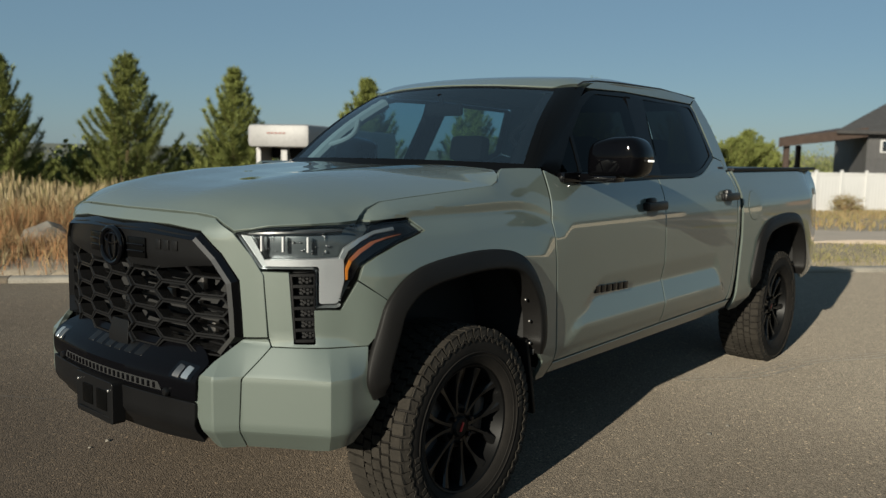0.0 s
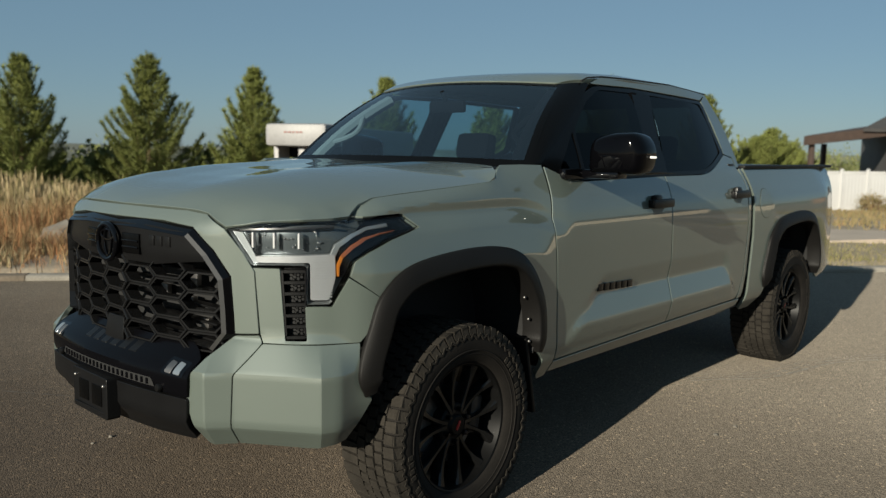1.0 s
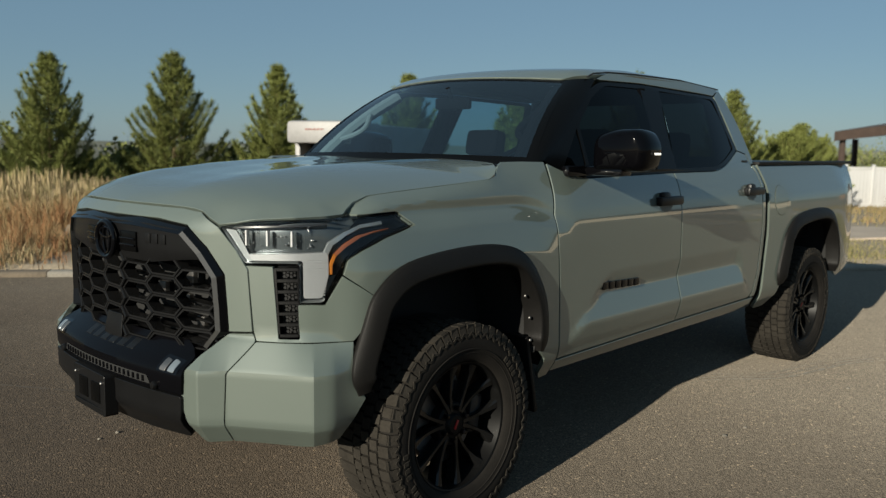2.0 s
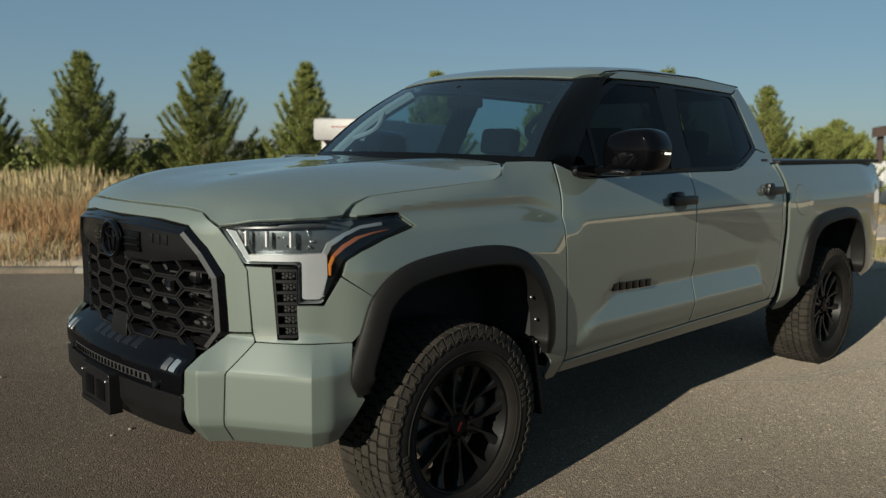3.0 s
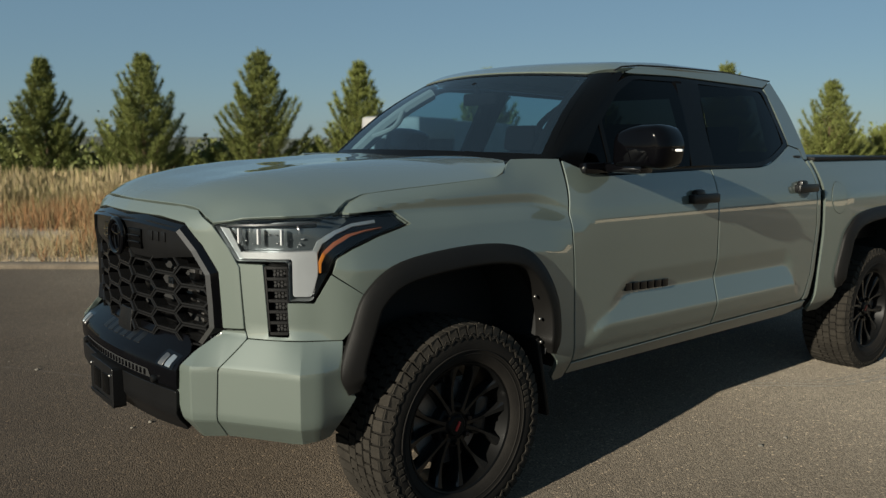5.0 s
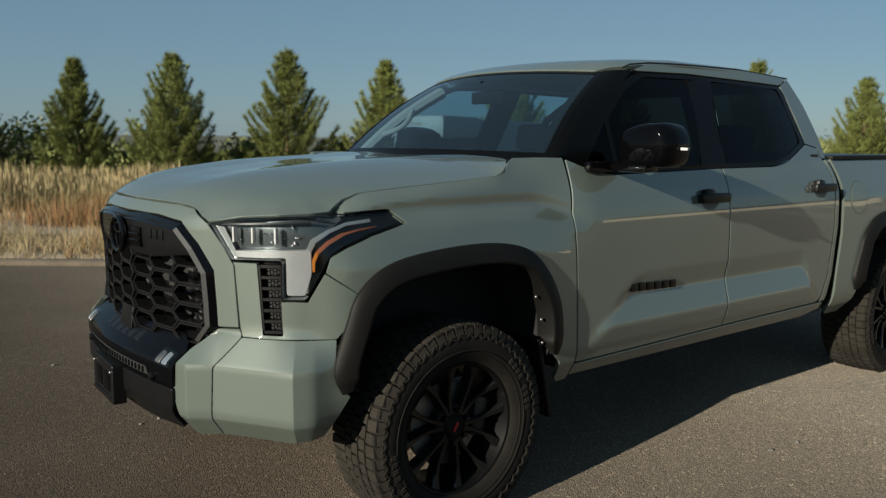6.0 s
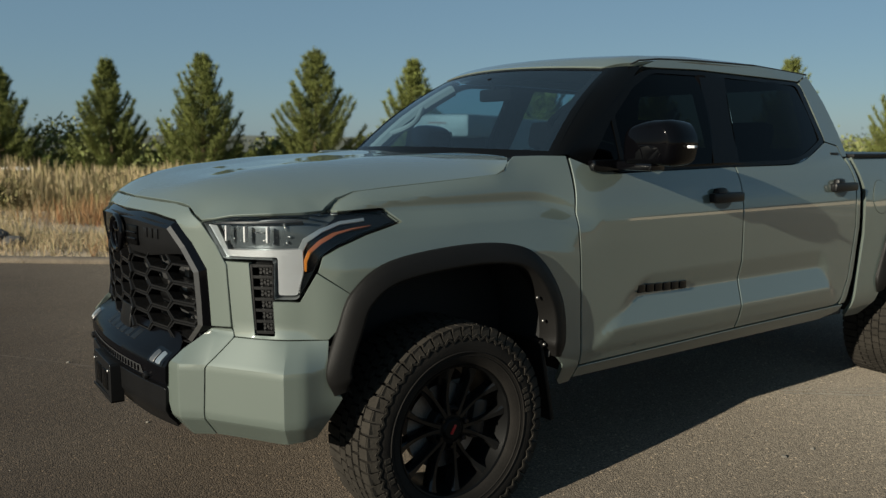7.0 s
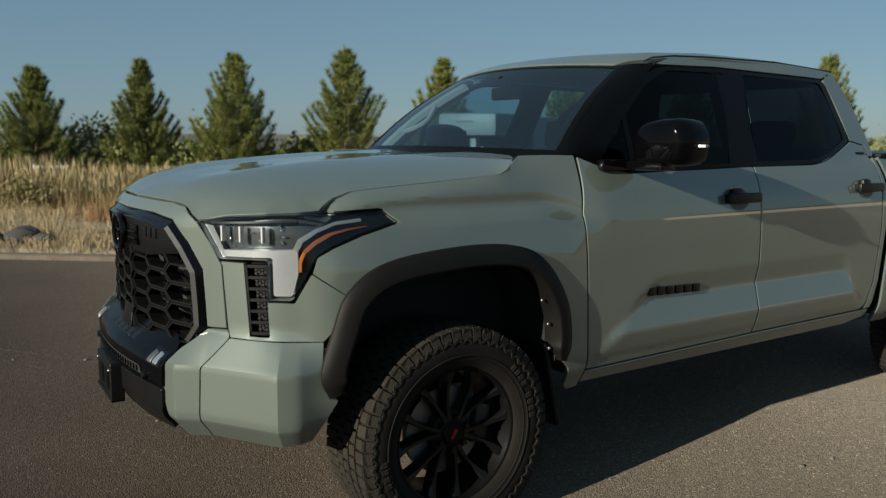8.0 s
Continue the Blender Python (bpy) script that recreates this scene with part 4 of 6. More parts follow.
for y in (-0.10, 0.147):
    bm = bmesh.new()
    bmesh.ops.create_uvsphere(bm, u_segments=10, v_segments=6, radius=0.007)
    bmesh.ops.transform(bm, matrix=pose(-1.046 + 0.04 * y, y, 0.59), verts=bm.verts[:])
    part("screw", bm, STEEL, bracket)
bm = bmesh.new()
box(bm, (-1.047, 0.022, 0.484), (0.006, 0.25, 0.012), 0.002)
part("bracket_lip", bm, SATIN, bracket)


# ---- truck: headlights and side vents ----
GUIDE = material("light_guide", (0.43, 0.44, 0.45), 0.3, metal=0.6, vary=0.08)


def build_lights(far):
    kw = dict(far=far)
    sg = 1 if far else -1
    lamp_body = skin("headlight", HEADLIGHT, lambda s, z: body(s, z, -0.055), SMOKE, truck, step=0.03, thick=0, chamfer=0, gap=-0.004, label="smoked headlight with a pale L-shaped light bar", **kw)
    rim_in = shrunk(HEADLIGHT, 0.004)
    n = len(HEADLIGHT)
    skin("lamp_tail", [(-0.615, 1.03), (-0.566, 1.045), (-0.541, 1.10), (-0.482, 1.133), (-0.378, 1.17), (-0.236, 1.203), (-0.282, 1.238), (-0.45, 1.232), (-0.57, 1.165), (-0.615, 1.10)], lambda s, z: body(s, z, -0.022), GLOSS, lamp_body, step=0.03, thick=0.004, gap=0, chamfer=0, label="gloss black tail of the headlight", **kw)
    for label, mat, depths in (("headlight_rim", GLOSS, ((HEADLIGHT, -0.002), (rim_in, 0.001))), ("lamp_wall", SILVER, ((rim_in, 0.0), (shrunk(HEADLIGHT, 0.014), -0.056)))):
        bm = bmesh.new()
        loops = [[bm.verts.new(body(*p, deep)) for p in line[:n]] for line, deep in depths]
        for v in bm.verts:
            v.co.y *= -sg
        for k in range(min(len(lp) for lp in loops)):
            if label == "lamp_wall" and rim_in[k][0] > -0.60:
                continue
            bm.faces.new((loops[0][k - 1], loops[0][k], loops[1][k], loops[1][k - 1]))
        bmesh.ops.delete(bm, geom=[v for v in bm.verts if not v.link_faces], context="VERTS")
        bmesh.ops.recalc_face_normals(bm, faces=bm.faces[:])
        part(label, bm, mat, lamp_body)
    pane = skin("lens", HEADLIGHT, lambda s, z: body(s, z, 0.004), LENS, lamp_body, step=0.025, thick=0, chamfer=0, gap=0.004, label="clear polycarbonate lens", **kw)
    pane.visible_shadow = False
    # L-shaped light bar
    bar_l = rounded([(-0.893, 1.112), (-0.60, 1.122), (-0.598, 1.04), (-0.622, 0.962), (-0.688, 0.962), (-0.69, 1.092), (-0.875, 1.089)], 0.01)
    skin("light_bar", bar_l, lambda s, z: body(s, z, -0.012), GUIDE, lamp_body, step=0.02, thick=0.03, gap=0, label="pale L-shaped running light bar", **kw)
    for k in range(14):
        z = 0.972 + 0.0095 * k
        skin("light_bar_rib", [(-0.676, z), (-0.612 + 0.012 * smooth(0.97, 1.05, z), z), (-0.612 + 0.012 * smooth(0.97, 1.05, z), z + 0.004), (-0.676, z + 0.004)], lambda s, zz: body(s, zz, -0.0105), GUIDE, lamp_body, step=0.05, thick=0.003, gap=0, chamfer=0, **kw)
    skin("lamp_end", [(-0.975, 1.196), (-0.892, 1.086), (-0.872, 1.089), (-0.935, 1.192)], lambda s, z: body(s, z, -0.014), SILVER, lamp_body, step=0.03, thick=0.004, gap=0, chamfer=0, **kw)
    # shelf above the bar, and three pale fins
    skin("lamp_shelf", rounded([(-0.96, 1.205), (-0.60, 1.222), (-0.60, 1.214), (-0.955, 1.196)], 0.002), lambda s, z: body(s, z, -0.02), GUN, lamp_body, step=0.05, thick=0.03, gap=0, **kw)
    for s0 in (-0.865, -0.785, -0.695):
        skin("projector_fin", rounded([(s0 - 0.038, 1.14), (s0 - 0.031, 1.14), (s0 - 0.031, 1.194), (s0 - 0.038, 1.194)], 0.002), lambda s, z: body(s, z, -0.016), WHITE_LAMP, lamp_body, step=0.02, thick=0.02, gap=0, **kw)
    # chrome beads added to make sun glints behind the lens
    rng = random.Random(9)
    for k in range(26):
        bm = bmesh.new()
        bmesh.ops.create_icosphere(bm, subdivisions=2, radius=rng.choice((0.0022, 0.003, 0.0042)))
        c = body(rng.uniform(-0.925, -0.635), rng.uniform(1.132, 1.198), -0.046)
        bmesh.ops.transform(bm, matrix=pose(c.x, -sg * c.y, c.z), verts=bm.verts[:])
        part("glint_bead", bm, CHROME, lamp_body)
    # amber marker that sweeps back along the upper edge
    lower = [(-0.596, 1.045), (-0.597, 1.085), (-0.583, 1.118), (-0.546, 1.151), (-0.495, 1.176), (-0.42, 1.189), (-0.345, 1.196)]
    upper = [(-0.345, 1.192), (-0.42, 1.183), (-0.48, 1.168), (-0.536, 1.139), (-0.573, 1.108), (-0.586, 1.078), (-0.587, 1.045)]
    skin("turn_signal", lower[:3] + upper[-3:], lambda s, z: body(s, z, -0.006), AMBER, lamp_body, step=0.02, thick=0.01, gap=0, label="amber turn signal strip", **kw)
    skin("side_marker", lower[2:] + upper[:-2], lambda s, z: body(s, z, -0.006), MARKER, lamp_body, step=0.02, thick=0.01, gap=0, label="dark reddish amber side marker strip", **kw)
    skin("chrome_sweep", [(-0.628, 1.045), (-0.628, 1.10), (-0.60, 1.155), (-0.54, 1.19), (-0.46, 1.212), (-0.36, 1.22), (-0.36, 1.208), (-0.46, 1.20), (-0.53, 1.178), (-0.582, 1.145), (-0.606, 1.10), (-0.606, 1.045)], lambda s, z: body(s, z, -0.014), SILVER, lamp_body, step=0.02, thick=0.02, gap=0, **kw)
    # vent with a stack of mesh inserts
    vent = skin("side_vent", VENT, lambda s, z: body(s, max(z, 0.838), -0.045) + Vector((0, 0, min(0, z - 0.838))), DARK, truck, step=0.03, thick=0, chamfer=0, gap=-0.004, label="black slotted side vent", **kw)
    for k in range(7):
        z = 0.832 + 0.0385 * k
        s0, s1 = -0.772 - 0.014 * k / 6, -0.706
        skin("vent_bar", [(s0, z - 0.006), (s1, z - 0.004), (s1, z + 0.006), (s0, z + 0.004)], lambda s, zz: body(s, max(zz, 0.838), -0.006) + Vector((0, 0, min(0, zz - 0.838))), SATIN, vent, step=0.03, thick=0.03, gap=0, chamfer=0, **kw)
        if k < 6:
            for j in range(4):
                for i in range(2):
                    a = s0 + 0.026 + 0.0125 * j
                    b = z + 0.013 + 0.013 * i + (0.005 if j % 2 else 0)
                    hexa = [(a + 0.0058 * math.cos(q), b + 0.0058 * math.sin(q)) for q in np.arange(6) * math.pi / 3]
                    skin("vent_cell", hexa, lambda s, zz: body(s, max(zz, 0.838), -0.02) + Vector((0, 0, min(0, zz - 0.838))), GUN, vent, step=0.03, thick=0.012, gap=0, chamfer=0, **kw)
    for a, b in ((-0.791, -0.774), (-0.708, -0.703)):
        skin("vent_side", [(a, 1.066), (a + 0.008, 1.066), (b + 0.004, 0.83), (b - 0.004, 0.83)], lambda s, zz: body(s, max(zz, 0.838), -0.004), SATIN, vent, step=0.05, thick=0.04, gap=0, chamfer=0, **kw)


for far_side in (False, True):
    build_lights(far_side)


# ---- truck: mirrors ----
MIRROR_BLACK = material("mirror_black", (0.0015, 0.0015, 0.002), 0.04, spec=0.14)

def build_mirror(far):
    sg = 1 if far else -1
    back, close = (0.24, 0.17) if far else (0.0, 0.0)      # the far one is folded
    bm = bmesh.new()
    prof = [(0.0, 0.72), (0.012, 0.86), (0.035, 0.96), (0.07, 1.0), (0.13, 0.98), (0.165, 0.93)]
    o = rounded([(-0.198, -0.088, 0.035), (-0.195, 0.07, 0.06), (-0.06, 0.104, 0.06), (0.10, 0.104, 0.09), (0.152, 0.03, 0.07), (0.132, -0.088, 0.06)], 0.05, 6)
    rows = []
    for dx, k in prof:
        rows.append([bm.verts.new((0.86 + back + dx + 0.14 * max(0, a), sg * (1.115 - close + a * k * 0.80), 1.475 + b * k)) for a, b in o])
    for a, b in zip(rows, rows[1:]):
        for i in range(len(o)):
            bm.faces.new((a[i - 1], a[i], b[i], b[i - 1]))
    bm.faces.new(rows[0])
    bm.faces.new(rows[-1])
    bmesh.ops.recalc_face_normals(bm, faces=bm.faces[:])
    mirror = part("door_mirror", bm, MIRROR_BLACK, truck, "gloss black door mirror", 50)
    bm = bmesh.new()
    box(bm, (0.93, sg * 1.02, 1.385), (0.09, 0.2, 0.04), 0.014)
    box(bm, (0.86, sg * 0.905, 1.385), (0.22, 0.045, 0.05), 0.015)
    part("mirror_arm", bm, GLOSS, mirror)
    bm = bmesh.new()
    box(bm, (1.01 + back, sg * (1.226 - close), 1.468), (0.10, 0.03, 0.012), 0.004, pose(0, 0, 0, 0, 0, 30 * sg * -1))
    part("mirror_indicator", bm, WHITE_LAMP, mirror)
    bm = bmesh.new()
    box(bm, (1.030 + back, sg * (1.085 - close), 1.475), (0.006, 0.20, 0.13), 0.02)
    part("mirror_glass", bm, CHROME, mirror)


for far_side in (False, True):
    build_mirror(far_side)


# ---- truck: wheels ----
HUB_Z = 0.390
tyre_profile = [(0.254, -0.10), (0.263, -0.114), (0.274, -0.127), (0.312, -0.139), (0.345, -0.143), (0.375, -0.138), (0.392, -0.126), (0.401, -0.108), (0.407, 0.01), (0.403, 0.13), (0.394, 0.148), (0.345, 0.163), (0.27, 0.145), (0.254, 0.11)]


def build_wheel():
    """A wheel that faces -y, its centre at the origin."""
    bm = lathe([(0.264, -0.108), (0.260, -0.115), (0.253, -0.112), (0.248, -0.094), (0.238, -0.05), (0.232, -0.02), (0.228, 0.09), (0.256, 0.11)], 80)
    wheel = part("wheel", bm, RIM, truck, "black alloy wheel with paired spokes")
    tyre = part("tyre", lathe(tyre_profile, 96), RUBBER, wheel, "all-terrain tyre with dusty tread blocks")
    # tread: shoulder lugs, centre blocks
    bm = bmesh.new()
    n = 54
    for k in range(n):
        a = 2 * math.pi * k / n
        for y0, wide, r, sh in ((-0.106, 0.054, 0.411, 0.0), (0.124, 0.054, 0.413, 0.5), (-0.056, 0.038, 0.415, 0.3), (-0.010, 0.040, 0.417, 0.75), (0.034, 0.038, 0.417, 0.1), (0.077, 0.036, 0.416, 0.5)):
            t = a + sh * 2 * math.pi / n
            long = 0.040 if (k + int(sh * 10)) % 2 else 0.036
            m = Matrix.Rotation(t, 4, "Y") @ Matrix.Translation((0, y0, r - 0.008)) @ pose(0, 0, 0, 0, 0, (7 if k % 2 else 3) * (1 if y0 < 0 else -1))
            made = bmesh.ops.create_cube(bm, size=1.0, matrix=m @ Matrix.Diagonal((long, wide, 0.02, 1)))["verts"]
            # shoulder lugs wrap over the edge
            if abs(y0) > 0.1:
                m = Matrix.Rotation(t, 4, "Y") @ Matrix.Translation((0, y0 + (0.022 if y0 > 0 else -0.022), 0.392)) @ pose(0, 0, 0, 20 if y0 > 0 else -20, 0, 0)
                bmesh.ops.create_cube(bm, size=1.0, matrix=m @ Matrix.Diagonal((long, 0.016, 0.036 if k % 2 else 0.048, 1)))
    part("tread", bm, TREAD, tyre, "", 0)
    # zigzag ring on the sidewall and plain raised bars where the lettering is
    bm = bmesh.new()
    for k in range(n):
        for i, off in enumerate((-0.35, 0.35)):
            m = Matrix.Rotation(2 * math.pi * (k + off * 0.7) / n, 4, "Y") @ Matrix.Translation((0, -0.1395, 0.371)) @ pose(0, 0, 0, 0, 38 if i else -38, 0)
            bmesh.ops.create_cube(bm, size=1.0, matrix=m @ Matrix.Diagonal((0.034, 0.008, 0.008, 1)))
    part("sidewall_zigzag", bm, TREAD, tyre, "", 0)
    for start, count in ((0.62, 9), (0.62 + math.pi, 9)):
        for k in range(count):
            if k == 4:
                continue
            bm = bmesh.new()
            m = Matrix.Rotation(start + 0.085 * k, 4, "Y") @ Matrix.Translation((0, -0.1425, 0.335))
            bmesh.ops.create_cube(bm, size=1.0, matrix=m @ Matrix.Diagonal((0.017, 0.005, 0.024, 1)))
            part("blank_letter_bar", bm, TREAD, tyre)
    for r in (0.316, 0.300):
        bm = tube([(r * math.cos(a), -0.1405 if r > 0.31 else -0.1345, r * math.sin(a)) for a in np.linspace(0, 2 * math.pi, 72, endpoint=False)], 0.003, 6, closed=True)
        part("sidewall_rib", bm, RUBBER, tyre)
    # six forked pairs of spokes
    bm = bmesh.new()
    for k in range(6):
        for off in (-1, 1):
            a0, a1 = math.radians(60 * k + off * 8), math.radians(60 * k + off * 17)
            pts = []
            for i in range(7):
                t = i / 6
                r = 0.055 + (0.247 - 0.055) * t
                a = a0 + (a1 - a0) * t ** 1.2
                pts.append((r, a, -0.078 - 0.018 * t + 0.010 * math.sin(math.pi * t), 0.0145 - 0.004 * math.sin(math.pi * t) + 0.009 * t ** 5))
            rows = []
            for r, a, y, w in pts:
                rad, tang = Vector((math.cos(a), 0, math.sin(a))), Vector((-math.sin(a), 0, math.cos(a)))
                c = rad * r
                rows.append([bm.verts.new(c + tang * u + Vector((0, v, 0))) for u, v in ((-w, y + 0.05), (-w * 0.9, y + 0.008), (-w * 0.55, y), (w * 0.55, y), (w * 0.9, y + 0.008), (w, y + 0.05))])
            for p, q in zip(rows, rows[1:]):
                for j in range(5):
                    bm.faces.new((p[j], p[j + 1], q[j + 1], q[j]))
    bmesh.ops.recalc_face_normals(bm, faces=bm.faces[:])
    part("spokes", bm, SPOKE, wheel, "", 30)
    part("hub", lathe([(0.0, -0.088), (0.036, -0.088), (0.041, -0.084), (0.045, -0.076), (0.082, -0.072), (0.088, -0.066), (0.088, -0.02)], 40), RIM, wheel)
    bm = bmesh.new()
    box(bm, (0, -0.0895, 0), (0.012, 0.004, 0.04), 0.002, pose(0, 0, 0, 0, 20, 0))
    part("cap_emblem", bm, RED, wheel, "red mark on the hub cap")
    for k in range(6):
        a = math.radians(60 * k + 30)
        bm = lathe([(0.0, -0.096), (0.008, -0.095), (0.0105, -0.089), (0.0105, -0.06)], 6)
        bmesh.ops.transform(bm, matrix=Matrix.Translation((0.066 * math.cos(a), 0, 0.066 * math.sin(a))), verts=bm.verts[:])
        part("lug_nut", bm, GLOSS, wheel)
    part("brake_disc", lathe([(0.05, -0.02), (0.17, -0.02), (0.17, 0.01), (0.05, 0.01)], 48), STEEL, wheel)
    bm = bmesh.new()
    box(bm, (0.15, -0.015, 0.03), (0.07, 0.08, 0.16), 0.015)
    part("brake_caliper", bm, GUN, wheel)
    return wheel


wheel = build_wheel()
wheel.matrix_basis = pose(0.004, -0.855, 0.384, 0, 10, 0)
for x, y, turn in ((3.70, -0.855, 0), (0, 0.855, 180), (3.70, 0.855, 180)):
    copy_thing(wheel, pose(x, y, HUB_Z, 0, 40 if turn else 25, turn))


# ---- truck: chassis, bed and cabin ----
def block(name, at, size, mat, bevel=0.01, parent=None, turn=None, label="", taper=1.0):
    bm = bmesh.new()
    box(bm, at, size, bevel, turn, taper)
    return part(name, bm, mat, parent or truck, label)


SMOKED_RED = material("smoked_red_lamp", (0.05, 0.006, 0.006), 0.15, coat=0.5)
block("engine_bay", (-0.1, 0, 0.82), (1.30, 1.24, 0.72), DARK)
block("cab_floor", (1.75, 0, 0.60), (2.2, 1.84, 0.22), DARK)
for y in (-0.45, 0.45):
    block("chassis_rail", (1.9, y, 0.50), (5.0, 0.09, 0.16), DARK)
for x in (0, 3.7):
    block("axle", (x, 0, HUB_Z), (0.10, 1.5, 0.10), DARK, 0.04)
block("firewall", (0.62, 0, 1.0), (0.06, 1.70, 0.75), DARK)
block("bed_floor", (3.8, 0, 0.86), (1.75, 1.5, 0.06), GRAIN)
block("bed_front_wall", (2.96, 0, 1.12), (0.05, 1.66, 0.56), GRAIN)
block("tailgate", (4.74, 0, 1.06), (0.07, 1.72, 0.64), PAINT, 0.02)
block("rear_bumper", (4.74, 0, 0.66), (0.16, 1.80, 0.18), PAINT, 0.04)
for sg in (-1, 1):
    block("bed_inner_wall", (3.82, sg * 0.80, 1.12), (1.78, 0.04, 0.54), GRAIN)
    block("bed_rail_cap", (3.81, sg * 0.852, 1.408), (1.80, 0.10, 0.022), GRAIN, 0.008)
    block("tail_lamp", (4.69, sg * 0.855, 1.13), (0.07, 0.07, 0.36), SMOKED_RED, 0.02)
    block("door_inner", (1.75, sg * 0.86, 0.98), (2.0, 0.05, 0.72), TRIM)
    block("pillar_trim", (1.70, sg * 0.79, 1.58), (0.10, 0.05, 0.52), TRIM, 0.02, turn=pose(0, 0, 0, 20 * sg, 0, 0))
block("tonneau_cover", (3.82, 0, 1.398), (1.72, 1.62, 0.024), SATIN, 0.008)
skin("dashboard", rounded([(0.62, -0.80), (0.98, -0.78), (1.02, 0), (0.98, 0.78), (0.62, 0.80)], 0.04), lambda x, y: Vector((x, y, 1.375 + 0.03 * smooth(0.7, 0.85, x) - 0.08 * smooth(0.9, 1.02, x))), TRIM, truck, step=0.06, thick=0.3, toward=(0, 0, 1), gap=0)
skin("headliner", [(1.1, -0.62), (2.72, -0.62), (2.72, 0.62), (1.1, 0.62)], lambda x, y: roof_top(x, y, -0.045), HEADLINER, truck, step=0.15, thick=0, chamfer=0, gap=0, toward=(0, 0, -1))


def seat(x, y, wide=0.52):
    base = block("seat_cushion", (x, y, 0.93), (0.52, wide, 0.18), TRIM, 0.05)
    back = block("seat_back", (x + 0.29, y, 1.16), (0.16, wide * 0.94, 0.56), TRIM, 0.06, base, pose(0, 0, 0, 0, 14, 0), taper=0.85)
    rest = block("headrest", (x + 0.37, y, 1.515), (0.11, 0.27, 0.17), TRIM, 0.045, base, pose(0, 0, 0, 0, 10, 0))
    for d in (-0.06, 0.06):
        part("headrest_post", tube([(x + 0.365, y + d, 1.40), (x + 0.37, y + d, 1.50)], 0.007), STEEL, base)


for y in (-0.40, 0.40):
    seat(1.35, y)
for y in (-0.45, 0.45):
    seat(2.18, y, 0.6)
block("centre_console", (1.35, 0, 1.0), (0.7, 0.26, 0.26), TRIM, 0.04)
ang = np.linspace(0, 2 * math.pi, 40, endpoint=False)
wheel_m = pose(1.10, -0.40, 1.27, 0, -66, 0)
steer = part("steering_wheel", tube([wheel_m @ Vector((0.19 * math.cos(a), 0.19 * math.sin(a), 0)) for a in ang], 0.016, 10, closed=True), TRIM, truck)
part("steering_spoke", tube([wheel_m @ Vector((0, -0.18, 0)), wheel_m @ Vector((0, 0, -0.02)), wheel_m @ Vector((0, 0.18, 0))], 0.022), TRIM, steer)
part("steering_column", tube([wheel_m @ Vector((0, 0, -0.01)), wheel_m @ Vector((0, 0, -0.2))], 0.04), TRIM, steer)
block("interior_mirror", (0.945, -0.03, 1.72), (0.03, 0.25, 0.065), TRIM, 0.015)
part("mirror_stem", tube([(0.93, -0.03, 1.75), (0.90, -0.03, 1.80)], 0.012), TRIM, truck)
# pillar trims with grab handles inside the windscreen
# far side in its pale colour; near side's shade put into black trim
for sg in (-1, 1):
    pts = [screen_at(0.88 * sg, v, -0.06) for v in np.linspace(0.05, 0.98, 8)]
    part("windscreen_pillar_trim", tube(pts, 0.036, 8), PALE if sg > 0 else TRIM, truck, "inner windscreen pillar trim")
    pts = [screen_at((0.86 - 0.10 * math.sin(math.pi * t)) * sg, 0.30 + 0.36 * t, -0.055 - 0.03 * math.sin(math.pi * t)) for t in np.linspace(0, 1, 9)]
    part("grab_handle", tube(pts, 0.016, 8), PALE if sg > 0 else TRIM, truck, "grab handle on the pillar")
# plain badge bars on the front doors
for sg in (-1, 1):
    for k in range(6):
        x = 1.035 + 0.058 * k
        p = body(x, 0.835)
        block("blank_letter_bar", (x, sg * (abs(p.y) + 0.005), 0.833 - 0.002 * k), (0.046, 0.010, 0.038), GLOSS, 0.003)


# ---- background ----
NEEDLE = material("pine_needles", (0.12, 0.135, 0.036), 0.75, vary=0.4, scale=1.5, fine=14, per_object=0.15, spec=0.2)
BARK = material("pine_bark", (0.16, 0.10, 0.065), 0.95, vary=0.35, scale=8, fine=40, bump=0.8)


def needles(twigs, rng, count, long, wide):
    """Bottlebrushes of single pointed needles along the twigs: (start, end)."""
    verts, faces = [], []
    for p, e in twigs:
        d = (e - p).normalized()
        u = d.orthogonal().normalized()
        w = d.cross(u)
        for k in range(count):
            a = rng.uniform(0, 6.283)
            out = u * math.cos(a) + w * math.sin(a)
            q = p.lerp(e, rng.random() ** 0.8)
            tip = q + (d * rng.uniform(0.45, 1.0) + out * rng.uniform(0.35, 0.85) + Vector((0, 0, 0.12))) * long * rng.uniform(0.65, 1.1)
            side = d.cross(out) * wide * rng.uniform(0.6, 1.2)
            i = len(verts)
            verts += [q - side, q + side, tip]
            faces.append((i, i + 1, i + 2))
    return verts, faces


